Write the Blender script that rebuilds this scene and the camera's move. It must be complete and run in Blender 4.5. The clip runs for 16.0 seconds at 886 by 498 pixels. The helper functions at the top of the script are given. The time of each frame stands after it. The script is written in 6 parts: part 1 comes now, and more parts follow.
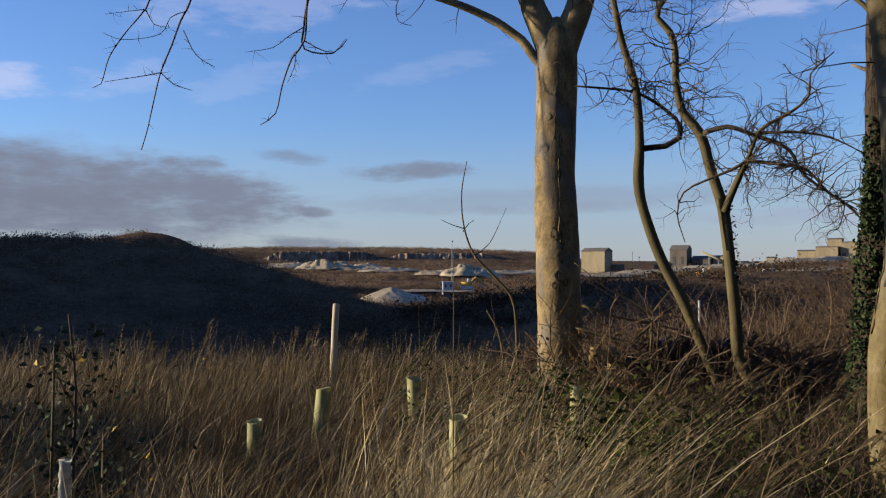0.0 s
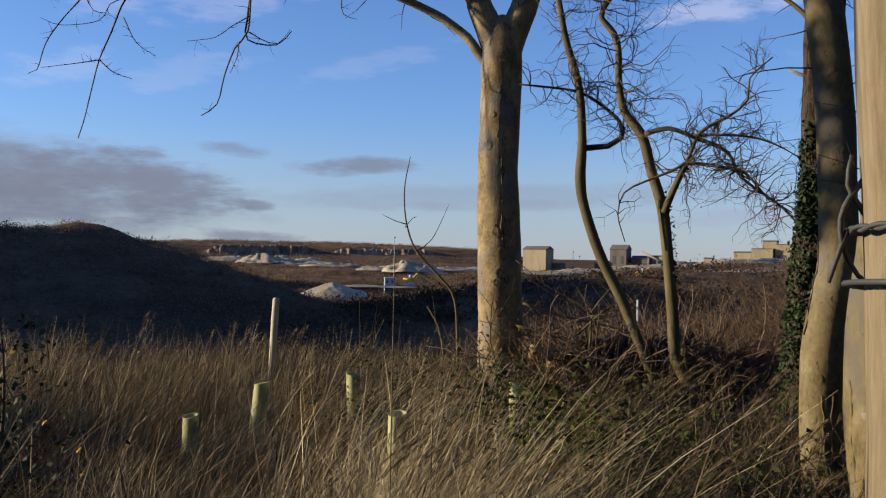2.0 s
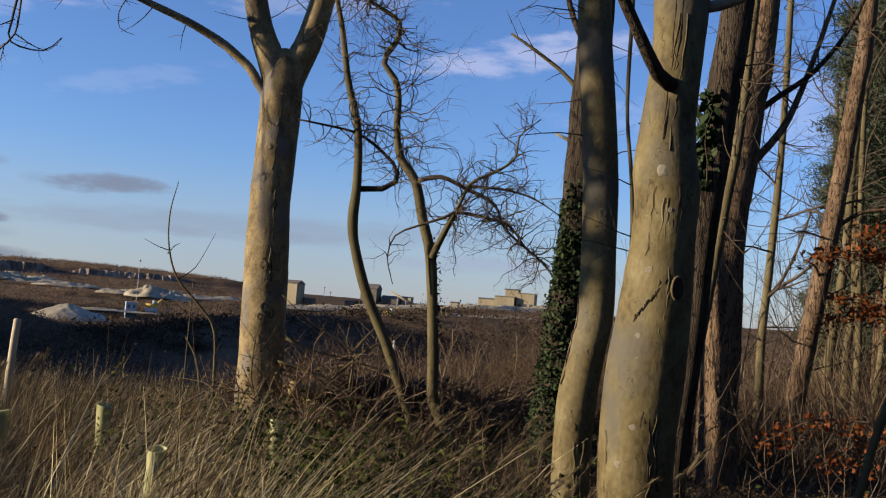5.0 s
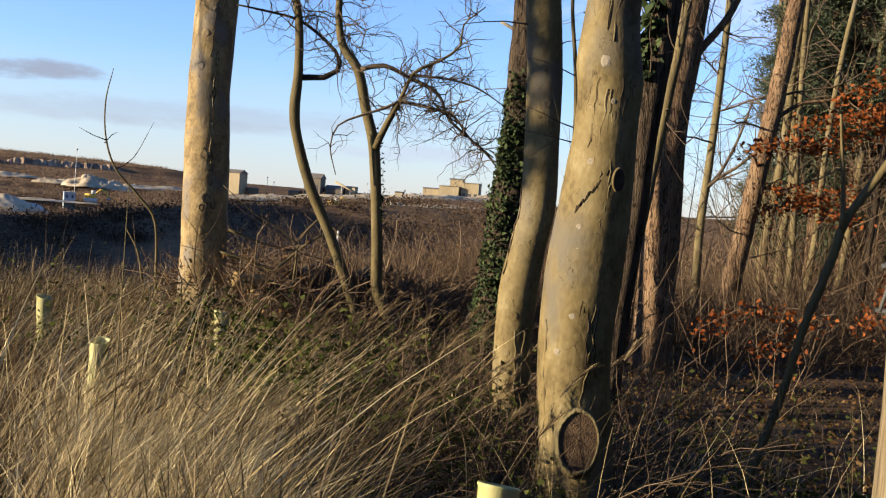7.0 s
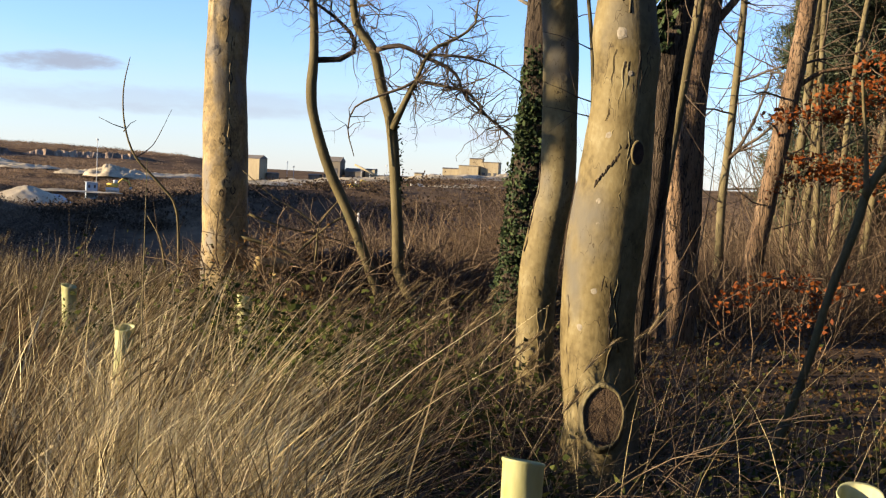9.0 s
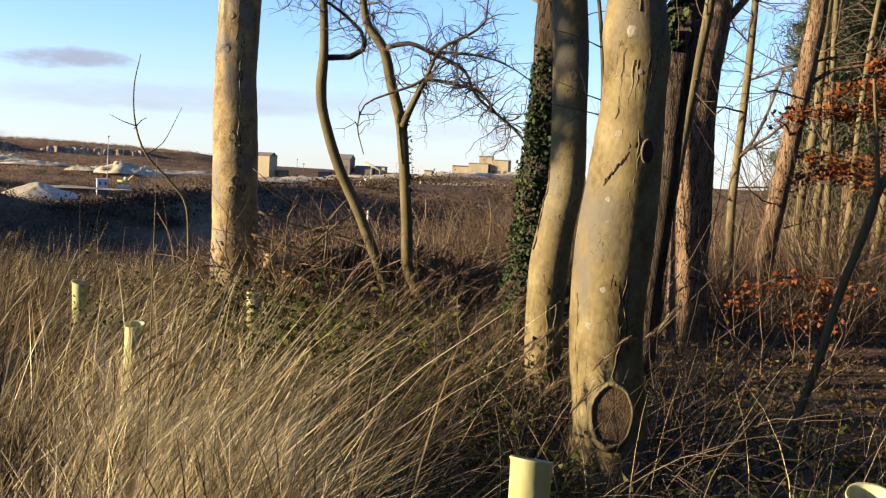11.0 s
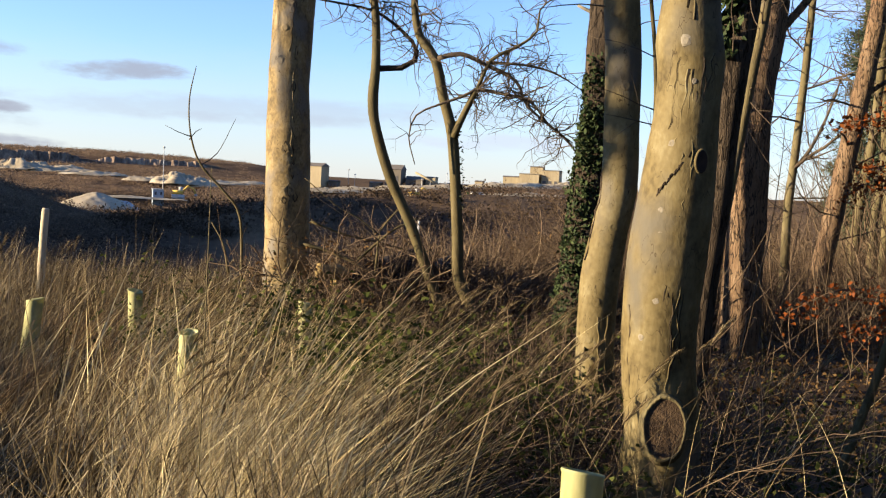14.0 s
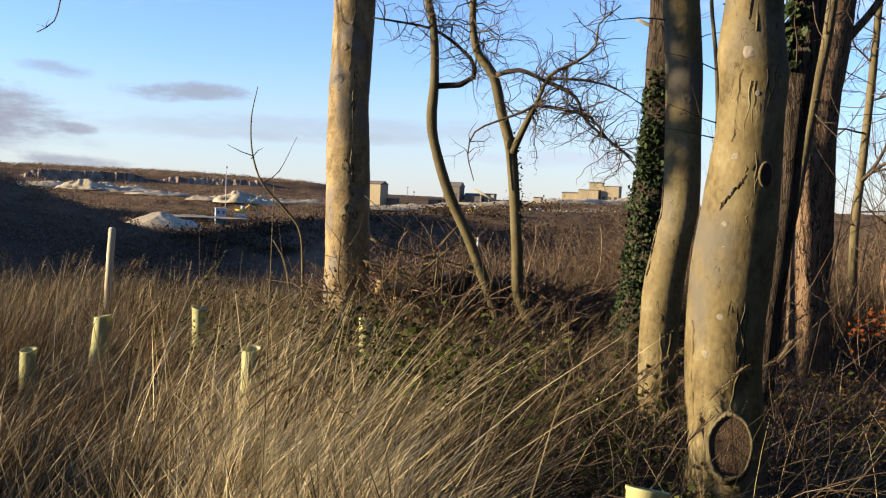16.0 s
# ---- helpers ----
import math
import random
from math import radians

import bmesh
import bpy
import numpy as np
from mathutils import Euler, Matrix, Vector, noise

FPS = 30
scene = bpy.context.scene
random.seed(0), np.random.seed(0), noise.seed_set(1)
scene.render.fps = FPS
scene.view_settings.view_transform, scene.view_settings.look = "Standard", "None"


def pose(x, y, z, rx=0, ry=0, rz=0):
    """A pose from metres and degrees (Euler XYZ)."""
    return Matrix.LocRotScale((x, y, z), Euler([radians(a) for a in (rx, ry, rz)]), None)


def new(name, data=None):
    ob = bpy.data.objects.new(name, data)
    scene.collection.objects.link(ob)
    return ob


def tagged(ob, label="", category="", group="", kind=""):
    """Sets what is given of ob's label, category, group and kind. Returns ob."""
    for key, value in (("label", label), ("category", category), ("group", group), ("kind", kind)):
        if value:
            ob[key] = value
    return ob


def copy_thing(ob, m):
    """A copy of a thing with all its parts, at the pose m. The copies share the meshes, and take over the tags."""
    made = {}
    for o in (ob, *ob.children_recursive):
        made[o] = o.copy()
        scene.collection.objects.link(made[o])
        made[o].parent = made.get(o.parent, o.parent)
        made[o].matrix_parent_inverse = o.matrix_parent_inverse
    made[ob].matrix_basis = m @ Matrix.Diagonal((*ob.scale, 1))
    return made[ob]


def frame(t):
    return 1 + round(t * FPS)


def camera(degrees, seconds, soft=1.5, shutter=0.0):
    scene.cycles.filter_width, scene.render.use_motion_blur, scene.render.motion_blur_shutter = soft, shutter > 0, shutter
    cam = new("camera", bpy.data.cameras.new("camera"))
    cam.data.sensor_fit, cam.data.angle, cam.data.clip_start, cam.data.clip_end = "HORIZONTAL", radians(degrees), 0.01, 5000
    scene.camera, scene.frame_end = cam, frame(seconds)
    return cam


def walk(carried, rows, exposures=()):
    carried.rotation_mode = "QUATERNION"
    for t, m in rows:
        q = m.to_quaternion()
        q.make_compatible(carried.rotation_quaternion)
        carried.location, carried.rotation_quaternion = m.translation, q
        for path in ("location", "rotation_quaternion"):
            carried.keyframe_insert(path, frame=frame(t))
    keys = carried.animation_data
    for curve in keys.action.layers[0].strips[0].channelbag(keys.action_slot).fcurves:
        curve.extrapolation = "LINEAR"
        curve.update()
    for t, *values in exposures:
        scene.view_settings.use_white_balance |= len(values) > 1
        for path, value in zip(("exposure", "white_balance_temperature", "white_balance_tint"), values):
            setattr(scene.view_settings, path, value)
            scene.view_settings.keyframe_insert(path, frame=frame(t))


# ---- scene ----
cam = camera(47.48, 16.0, soft=1.2)
PATH = [
    (0.0, 0.000, 0.000, 1.400, -0.00, 0.90, 0.00),
    (0.5, 0.007, 0.006, 1.398, -2.10, 0.37, -1.70),
    (1.0, 0.016, 0.011, 1.391, -1.39, 0.46, -0.54),
    (1.5, 0.022, 0.018, 1.393, -2.22, 0.55, -1.41),
    (2.0, 0.004, 0.016, 1.398, -3.29, 0.71, -0.90),
    (2.5, -0.003, -0.003, 1.376, -1.47, -0.74, -1.04),
    (3.0, -0.028, 0.028, 1.372, -6.75, -2.01, -2.06),
    (3.5, -0.069, 0.059, 1.391, -10.39, 3.71, -2.80),
    (4.0, -0.098, -0.005, 1.403, -17.26, 6.45, -2.53),
    (4.5, -0.108, 0.011, 1.402, -17.34, 4.83, -3.97),
    (5.0, -0.137, 0.020, 1.410, -17.44, 3.39, -4.47),
    (5.2, -0.141, 0.026, 1.410, -18.87, 2.67, -4.42),
    (7.3, -0.129, 0.021, 1.419, -20.58, -2.83, -4.45),
    (7.5, -0.130, 0.023, 1.416, -20.26, -2.83, -4.46),
    (8.0, -0.127, 0.023, 1.415, -19.90, -3.11, -4.00),
    (8.5, -0.126, 0.025, 1.415, -19.47, -3.42, -3.48),
    (9.0, -0.121, 0.025, 1.411, -19.46, -3.83, -2.85),
    (11.5, -0.119, 0.024, 1.413, -18.80, -3.99, -3.00),
    (12.0, -0.119, 0.022, 1.411, -18.69, -3.94, -2.93),
    (12.5, -0.119, 0.023, 1.412, -18.35, -3.89, -2.91),
    (13.0, -0.120, 0.023, 1.412, -17.34, -3.77, -3.02),
    (13.5, -0.117, 0.030, 1.409, -16.39, -3.64, -3.13),
    (14.0, -0.120, 0.028, 1.411, -16.03, -3.55, -3.03),
    (14.5, -0.122, 0.033, 1.408, -15.20, -3.41, -3.09),
    (15.0, -0.122, 0.034, 1.410, -14.27, -3.20, -2.64),
    (15.5, -0.126, 0.031, 1.408, -13.29, -2.92, -2.48),
    (16.0, -0.123, 0.033, 1.407, -12.70, -2.75, -2.53),
]
EXPOSURES = [(0.0, 1.64, 6500, 10), (1.2, 1.75, 6500, 10), (2.5, 1.68, 6500, 10), (3.2, 1.95, 6500, 10), (4.0, 1.75, 6500, 10), (5.2, 1.68, 6500, 10), (7.3, 2.48, 7150, 10), (12.5, 2.66, 7350, 10), (16.0, 2.46, 7150, 10)]
walk(cam, [(t, pose(x, y, z, 90 + pitch, roll, yaw)) for t, x, y, z, yaw, pitch, roll in PATH], EXPOSURES)

# ---- light: a low winter sun from the side, blue sky with streaks of cloud ----
SUN_EL, SUN_AZ = radians(11), radians(275)          # azimuth clockwise from +y
sun = new("sun", bpy.data.lights.new("sun", "SUN"))
sun.data.energy, sun.data.angle, sun.data.color = 3.5, radians(0.6), (1.0, 0.84, 0.63)
to_sun = Vector((math.sin(SUN_AZ) * math.cos(SUN_EL), math.cos(SUN_AZ) * math.cos(SUN_EL), math.sin(SUN_EL)))
sun.matrix_world = Matrix.Translation((-30, 0, 30)) @ to_sun.to_track_quat("Z", "Y").to_matrix().to_4x4()

world = bpy.data.worlds.new("sky")
scene.world = world
world.use_nodes = True
WN, WL = world.node_tree.nodes, world.node_tree.links
WN.clear()


def wmath(op, a, b=None, c=None):
    n = WN.new("ShaderNodeMath")
    n.operation = op
    for i, v in enumerate((a, b, c)):
        if v is None:
            continue
        if isinstance(v, (int, float)):
            n.inputs[i].default_value = v
        else:
            WL.new(v, n.inputs[i])
    return n.outputs[0]


wout, wbg, wsky = WN.new("ShaderNodeOutputWorld"), WN.new("ShaderNodeBackground"), WN.new("ShaderNodeTexSky")
wsky.sky_type, wsky.sun_disc = "NISHITA", False
wsky.sun_elevation, wsky.sun_rotation = SUN_EL, SUN_AZ
wsky.air_density, wsky.dust_density, wsky.ozone_density = 1.0, 0.15, 4.0
wco, wsep = WN.new("ShaderNodeTexCoord"), WN.new("ShaderNodeSeparateXYZ")
WL.new(wco.outputs["Generated"], wsep.inputs[0])
AZ = wmath("MULTIPLY", wmath("ARCTAN2", wsep.outputs[0], wsep.outputs[1]), 57.2958)
EL = wmath("MULTIPLY", wmath("ARCSINE", wsep.outputs[2]), 57.2958)
wvec = WN.new("ShaderNodeCombineXYZ")
WL.new(wmath("MULTIPLY", AZ, 0.22), wvec.inputs[0])
WL.new(wmath("MULTIPLY", EL, 0.75), wvec.inputs[1])
wnoise = WN.new("ShaderNodeTexNoise")
wnoise.inputs["Scale"].default_value, wnoise.inputs["Detail"].default_value, wnoise.inputs["Roughness"].default_value = 1.3, 9.0, 0.62
WL.new(wvec.outputs[0], wnoise.inputs["Vector"])
FLUFF = wmath("SUBTRACT", wnoise.outputs["Fac"], 0.5)


def cloud(below, az, el, wide, high, slant, tint, cover, rag=4.2):
    """One bank of cloud: an ellipse in azimuth and elevation (degrees) with a ragged rim."""
    da = wmath("SUBTRACT", AZ, az)
    de = wmath("SUBTRACT", wmath("SUBTRACT", EL, el), wmath("MULTIPLY", da, slant))
    u, v = wmath("DIVIDE", da, wide), wmath("DIVIDE", de, high)
    d = wmath("ADD", wmath("MULTIPLY", u, u), wmath("MULTIPLY", v, v))
    d = wmath("ADD", d, wmath("MULTIPLY", FLUFF, rag))
    ramp = WN.new("ShaderNodeMapRange")
    ramp.interpolation_type = "SMOOTHSTEP"
    for i, val in ((1, 1.5), (2, -0.1), (3, 0.0), (4, cover)):
        ramp.inputs[i].default_value = val
    WL.new(d, ramp.inputs[0])
    mix = WN.new("ShaderNodeMix")
    mix.data_type = "RGBA"
    WL.new(ramp.outputs[0], mix.inputs[0])
    WL.new(below, mix.inputs[6])
    mix.inputs[7].default_value = (*tint, 1)
    return mix.outputs[2]


GREY, LILAC, PINK = (1.25, 1.4, 1.9), (2.2, 2.5, 3.4), (4.6, 4.5, 5.6)
wtint = WN.new("ShaderNodeMix")
wtint.data_type, wtint.blend_type = "RGBA", "MULTIPLY"
wtint.inputs[0].default_value = 1.0
WL.new(wsky.outputs[0], wtint.inputs[6])
wtint.inputs[7].default_value = (0.94, 0.95, 1.22, 1)
sky = wtint.outputs[2]
for args in (
    (-11.2, 10.2, 3.8, 0.9, 0.30, PINK, 0.11, 6.5), (-18.0, 10.0, 2.4, 0.9, 0.15, PINK, 0.17, 6.0), (-23.5, 9.6, 2.2, 0.9, 0.0, PINK, 0.42),
    (-1.0, 11.0, 5.0, 0.6, 0.22, PINK, 0.10, 6.5), (-10.0, 14.4, 7.0, 1.3, 0.12, PINK, 0.2, 6.0), (21.5, 14.6, 6.5, 1.0, 0.18, PINK, 0.4, 5.5),
    (9.0, 16.5, 6.0, 0.9, 0.1, PINK, 0.2, 6.0), (40.0, 12.0, 14.0, 2.0, 0.05, PINK, 0.22),
    (5.0, 3.7, 15.0, 0.75, 0.03, GREY, 0.42, 3.0), (7.0, 3.2, 8.0, 0.35, 0.02, GREY, 0.3, 3.0), (20.0, 2.6, 6.0, 0.5, 0.0, LILAC, 0.6),
    (0.0, 0.5, 80.0, 6.0, 0.0, (2.2, 2.65, 3.5), 0.45, 0.6), (-24.0, 4.0, 15.5, 2.9, -0.08, GREY, 1.0, 1.9), (-44.0, 5.0, 16.0, 2.6, 0.0, GREY, 0.85), (-13.5, 4.0, 5.2, 1.7, -0.16, GREY, 0.85),
    (-1.6, 5.3, 3.4, 0.5, 0.02, GREY, 0.8), (-8.6, 6.1, 1.9, 0.4, -0.1, GREY, 0.6), (-7.3, 3.0, 1.0, 0.35, 0.0, GREY, 0.75), (-7.5, 1.25, 3.0, 0.4, -0.08, GREY, 0.75),
    (-20.0, 2.0, 7.0, 0.25, 0.0, GREY, 0.6),
):
    sky = cloud(sky, *args)
WL.new(sky, wbg.inputs[0])
wbg.inputs[1].default_value = 0.053
WL.new(wbg.outputs[0], wout.inputs[0])


# ---- ground form ----
def smooth(a, b, v):
    t = np.clip((v - a) / (b - a), 0, 1)
    return t * t * (3 - 2 * t)


def bump(x, y, cx, cy, sx, sy, h, turn=0.0):
    c, s = math.cos(turn), math.sin(turn)
    u, v = (x - cx) * c + (y - cy) * s, -(x - cx) * s + (y - cy) * c
    return h * np.exp(-(u / sx) ** 2 - (v / sy) ** 2)


def height(x, y):
    """Ground height: a grassy shelf, the quarry bowl below it, the hills round it."""
    r = np.hypot(x, y)
    az = np.degrees(np.arctan2(x, y))
    shelf = 0.12 - 0.016 * np.clip(y - 2, 0, 14) - 0.008 * np.clip(x - 3, 0, 12)
    right = smooth(9, 24, az)
    drop = smooth(12.2, 60, y - right * 12) * smooth(-120, -40, az) * (1 - smooth(60, 120, az))
    floor = -8.8 + 6.5 * smooth(270, 440, r) + 5.5 * right * smooth(14, 80, r)
    z = shelf * (1 - drop) + floor * drop
    crest = 5 * smooth(480, 625, r) + 6 * smooth(632, 660, r) + (6 - 0.55 * np.clip(az + 2, 0, 9)) * smooth(660, 860, r)
    z = z + drop * crest * smooth(-16, -9, az) * (1 - smooth(5, 10, az))
    z = z + drop * 14 * smooth(420, 800, r) * (1 - smooth(-16, -9, az))
    z = z + drop * 13 * smooth(900, 2600, r) * smooth(3, 8, az) * (1 - 0.75 * right)
    # tall ridge added mostly out of view, so its shadow covers the quarry bowl
    win = smooth(24, 52, y) * (1 - smooth(205, 240, y))
    z = z + 40 * np.exp(-((x + 140) / 44) ** 2) * win
    z = z + bump(x, y, -66, 150, 34, 42, 10.0) + bump(x, y, -36, 160, 24, 36, 7.5)
    z = z + bump(x, y, 24, 122, 31, 15, 7.8)
    z = z + bump(x, y, -92, 318, 28, 22, 17.0) + bump(x, y, -135, 300, 30, 30, 11.0)
    return z

# ---- materials ----
def material(name, stops, scale=(4, 4, 4), rough=0.8, grain=40.0, bump_by=0.25, island=0.0, cracks=None, spots=None, through_light=0.0, gloss=0.12):
    """Noise-driven colour between stops at two scales, fine relief; cracks: (stretch, width, colour) for split bark or wood; spots: (scale, level, colour)."""
    m = bpy.data.materials.new(name)
    m.use_nodes = True
    n, l = m.node_tree.nodes, m.node_tree.links
    bsdf = n["Principled BSDF"]
    bsdf.inputs["Roughness"].default_value = rough
    bsdf.inputs["Specular IOR Level"].default_value = gloss
    co = n.new("ShaderNodeTexCoord")
    info = n.new("ShaderNodeObjectInfo")
    mp = n.new("ShaderNodeMapping")
    mp.inputs["Scale"].default_value = scale
    l.new(co.outputs["Object"], mp.inputs["Vector"])
    big = n.new("ShaderNodeTexNoise")
    big.inputs["Scale"].default_value, big.inputs["Detail"].default_value, big.inputs["Roughness"].default_value = 1.0, 5.0, 0.6
    l.new(mp.outputs[0], big.inputs["Vector"])
    fine = n.new("ShaderNodeTexNoise")
    fine.inputs["Scale"].default_value, fine.inputs["Detail"].default_value = grain / 4, 4.0
    l.new(mp.outputs[0], fine.inputs["Vector"])

    def mm(op, a, b):
        k = n.new("ShaderNodeMath")
        k.operation = op
        for i, v in enumerate((a, b)):
            if isinstance(v, (int, float)):
                k.inputs[i].default_value = v
            else:
                l.new(v, k.inputs[i])
        return k.outputs[0]

    fac = mm("ADD", mm("MULTIPLY", big.outputs["Fac"], 0.7), mm("MULTIPLY", fine.outputs["Fac"], 0.3))
    fac = mm("ADD", mm("MULTIPLY", mm("SUBTRACT", fac, 0.5), 2.0), 0.5)
    if island:
        geo = n.new("ShaderNodeNewGeometry")
        fac = mm("ADD", mm("MULTIPLY", fac, 1 - island), mm("MULTIPLY", geo.outputs["Random Per Island"], island))
    else:
        fac = mm("ADD", fac, mm("MULTIPLY", mm("SUBTRACT", info.outputs["Random"], 0.5), 0.12))
    ramp = n.new("ShaderNodeValToRGB")
    els = ramp.color_ramp.elements
    while len(els) < len(stops):
        els.new(0.5)
    for e, (p, c) in zip(els, stops):
        e.position, e.color = p, (*c, 1)
    l.new(fac, ramp.inputs[0])
    col, relief = ramp.outputs[0], fine.outputs["Fac"]

    def over(mask, colour):
        nonlocal col
        mix = n.new("ShaderNodeMix")
        mix.data_type = "RGBA"
        l.new(mask, mix.inputs[0])
        l.new(col, mix.inputs[6])
        mix.inputs[7].default_value = (*colour, 1)
        col = mix.outputs[2]

    def noise_mask(stretch, lo, hi, ridge):
        mp2 = n.new("ShaderNodeMapping")
        mp2.inputs["Scale"].default_value = stretch
        l.new(co.outputs["Object"], mp2.inputs["Vector"])
        t = n.new("ShaderNodeTexNoise")
        t.inputs["Scale"].default_value, t.inputs["Detail"].default_value = 1.0, 3.0
        l.new(mp2.outputs[0], t.inputs["Vector"])
        v = mm("ABSOLUTE", mm("SUBTRACT", t.outputs["Fac"], 0.5), 0) if ridge else t.outputs["Fac"]
        r = n.new("ShaderNodeMapRange")
        for i, val in ((1, lo), (2, hi), (3, 1.0 if ridge else 0.0), (4, 0.0 if ridge else 1.0)):
            r.inputs[i].default_value = val
        l.new(v, r.inputs[0])
        return r.outputs[0]

    if spots:
        over(noise_mask((spots[0],) * 3 if isinstance(spots[0], (int, float)) else spots[0], spots[1], spots[1] + 0.12, False), spots[2])
    if cracks:
        mask = noise_mask(cracks[0], cracks[1] * 0.4, cracks[1], True)
        over(mask, cracks[2])
        relief = mm("SUBTRACT", relief, mm("MULTIPLY", mask, 1.2))
    l.new(col, bsdf.inputs["Base Color"])
    b = n.new("ShaderNodeBump")
    b.inputs["Strength"].default_value, b.inputs["Distance"].default_value = bump_by, 0.02
    l.new(relief, b.inputs["Height"])
    l.new(b.outputs[0], bsdf.inputs["Normal"])
    if through_light:
        tr, ad = n.new("ShaderNodeBsdfTranslucent"), n.new("ShaderNodeMixShader")
        l.new(col, tr.inputs[0])
        ad.inputs[0].default_value = through_light
        l.new(bsdf.outputs[0], ad.inputs[1])
        l.new(tr.outputs[0], ad.inputs[2])
        l.new(ad.outputs[0], n["Material Output"].inputs[0])
    return m


def metal(name, colour, rough):
    m = material(name, [(0.3, tuple(c * 0.7 for c in colour)), (0.8, colour)], (60, 60, 60), rough, 30, 0.1)
    m.node_tree.nodes["Principled BSDF"].inputs["Metallic"].default_value = 0.3
    return m


# lightened a little, since the fork tree's sunlit side came out too dim
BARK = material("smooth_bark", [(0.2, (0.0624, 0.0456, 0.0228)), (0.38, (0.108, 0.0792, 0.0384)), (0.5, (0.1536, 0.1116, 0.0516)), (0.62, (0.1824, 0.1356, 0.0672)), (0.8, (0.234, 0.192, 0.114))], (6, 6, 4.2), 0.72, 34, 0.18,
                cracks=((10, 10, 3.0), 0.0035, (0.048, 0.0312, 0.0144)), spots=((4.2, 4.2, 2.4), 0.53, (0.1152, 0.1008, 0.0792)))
# same tan bark made darker, offsetting how brightly the sun lights these trunks
BARK_DIMMED = material("smooth_bark_dimmed", [(0.2, (0.0425, 0.03219, 0.01404)), (0.36, (0.0731, 0.05568, 0.02418)), (0.5, (0.0986, 0.07656, 0.03432)), (0.64, (0.1156, 0.09222, 0.04368)), (0.85, (0.153, 0.1305, 0.07176))], (5, 5, 3.8), 0.72, 34, 0.16,
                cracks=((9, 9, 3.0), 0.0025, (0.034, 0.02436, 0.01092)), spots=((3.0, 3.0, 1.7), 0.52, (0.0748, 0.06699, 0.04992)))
BARK_THIN = material("young_bark", [(0.2, (0.04486, 0.03525, 0.01601)), (0.6, (0.08011, 0.06409, 0.02883)), (0.9, (0.1025, 0.08653, 0.05128))], (9, 9, 3), 0.75, 60, 0.25,
                     spots=((14, 14, 9), 0.62, (0.05448, 0.05128, 0.02564)))
BARK_DARK = material("rough_bark", [(0.2, (0.016, 0.012, 0.009)), (0.55, (0.038, 0.028, 0.019)), (0.9, (0.072, 0.054, 0.037))], (8, 8, 2), 0.9, 60, 0.9,
                     cracks=((22, 22, 3), 0.03, (0.01, 0.007, 0.005)))
BARK_PINE = material("pine_bark", [(0.2, (0.06445, 0.04039, 0.02505)), (0.55, (0.1289, 0.08389, 0.05009)), (0.9, (0.1784, 0.1305, 0.08587))], (7, 7, 2.5), 0.9, 50, 0.9,
                     cracks=((26, 26, 6), 0.03, (0.02975, 0.02174, 0.01574)))
BARK_GREEN = material("mossy_bark", [(0.2, (0.05727, 0.04627, 0.0252)), (0.6, (0.1003, 0.08326, 0.04201)), (0.9, (0.1433, 0.1203, 0.07841))], (6, 6, 2), 0.85, 60, 0.4,
                      spots=((5, 5, 2), 0.58, (0.08114, 0.07172, 0.05602)))
TWIG = material("twig_bark", [(0.2, (0.03725, 0.02794, 0.02173)), (0.7, (0.07452, 0.05589, 0.03725))], (12, 12, 12), 0.8, 30, 0.1)
BRUSH = material("brush_twigs", [(0.1, (0.0414, 0.02944, 0.02116)), (0.5, (0.09016, 0.0644, 0.04324)), (0.9, (0.161, 0.1196, 0.07912))], (3, 3, 3), 0.85, 30, 0.1, island=0.6, gloss=0.0)
WOOD_CUT = material("sawn_wood", [(0.2, (0.1606, 0.1114, 0.04459)), (0.8, (0.2451, 0.1784, 0.08026))], (14, 14, 14), 0.8, 40, 0.2)
WOOD_OLD = material("aged_cut_wood", [(0.2, (0.03, 0.02, 0.013)), (0.8, (0.075, 0.05, 0.03))], (14, 14, 14), 0.85, 40, 0.4)
WOOD_POST = material("fence_post_wood", [(0.15, (0.051, 0.0374, 0.0204)), (0.42, (0.0935, 0.0731, 0.04335)), (0.62, (0.1258, 0.1003, 0.0612)), (0.88, (0.1615, 0.1343, 0.0884))], (20, 20, 3.6), 0.8, 50, 0.45,
                     cracks=((26, 26, 2.6), 0.03, (0.02975, 0.0204, 0.01105)), spots=((9, 9, 7), 0.6, (0.085, 0.0612, 0.0289)))
WOOD_STAKE = material("pale_stake_wood", [(0.2, (0.2499, 0.2058, 0.1323)), (0.8, (0.4043, 0.3528, 0.2499))], (20, 20, 3), 0.85, 30, 0.2)
KNOT = material("pale_knot", [(0.2, (0.124, 0.1054, 0.0744)), (0.8, (0.186, 0.1674, 0.1302))], (40, 40, 40), 0.8, 30, 0.2)
HOLLOW = material("dark_hollow", [(0.2, (0.01715, 0.01225, 0.0098)), (0.8, (0.0392, 0.02695, 0.0196))], (30, 30, 30), 0.95, 30, 0.4)
GUARD = material("tree_guard_plastic", [(0.2, (0.2964, 0.2957, 0.1275)), (0.6, (0.3876, 0.3793, 0.1938)), (0.9, (0.4788, 0.4574, 0.2907))], (9, 9, 4), 0.45, 20, 0.08,
                 spots=((16, 16, 5), 0.58, (0.228, 0.2286, 0.0918)), through_light=0.3)
CLEAR = material("clear_spiral_plastic", [(0.2, (0.245, 0.252, 0.238)), (0.8, (0.42, 0.42, 0.392))], (20, 20, 60), 0.2, 20, 0.3, through_light=0.4)
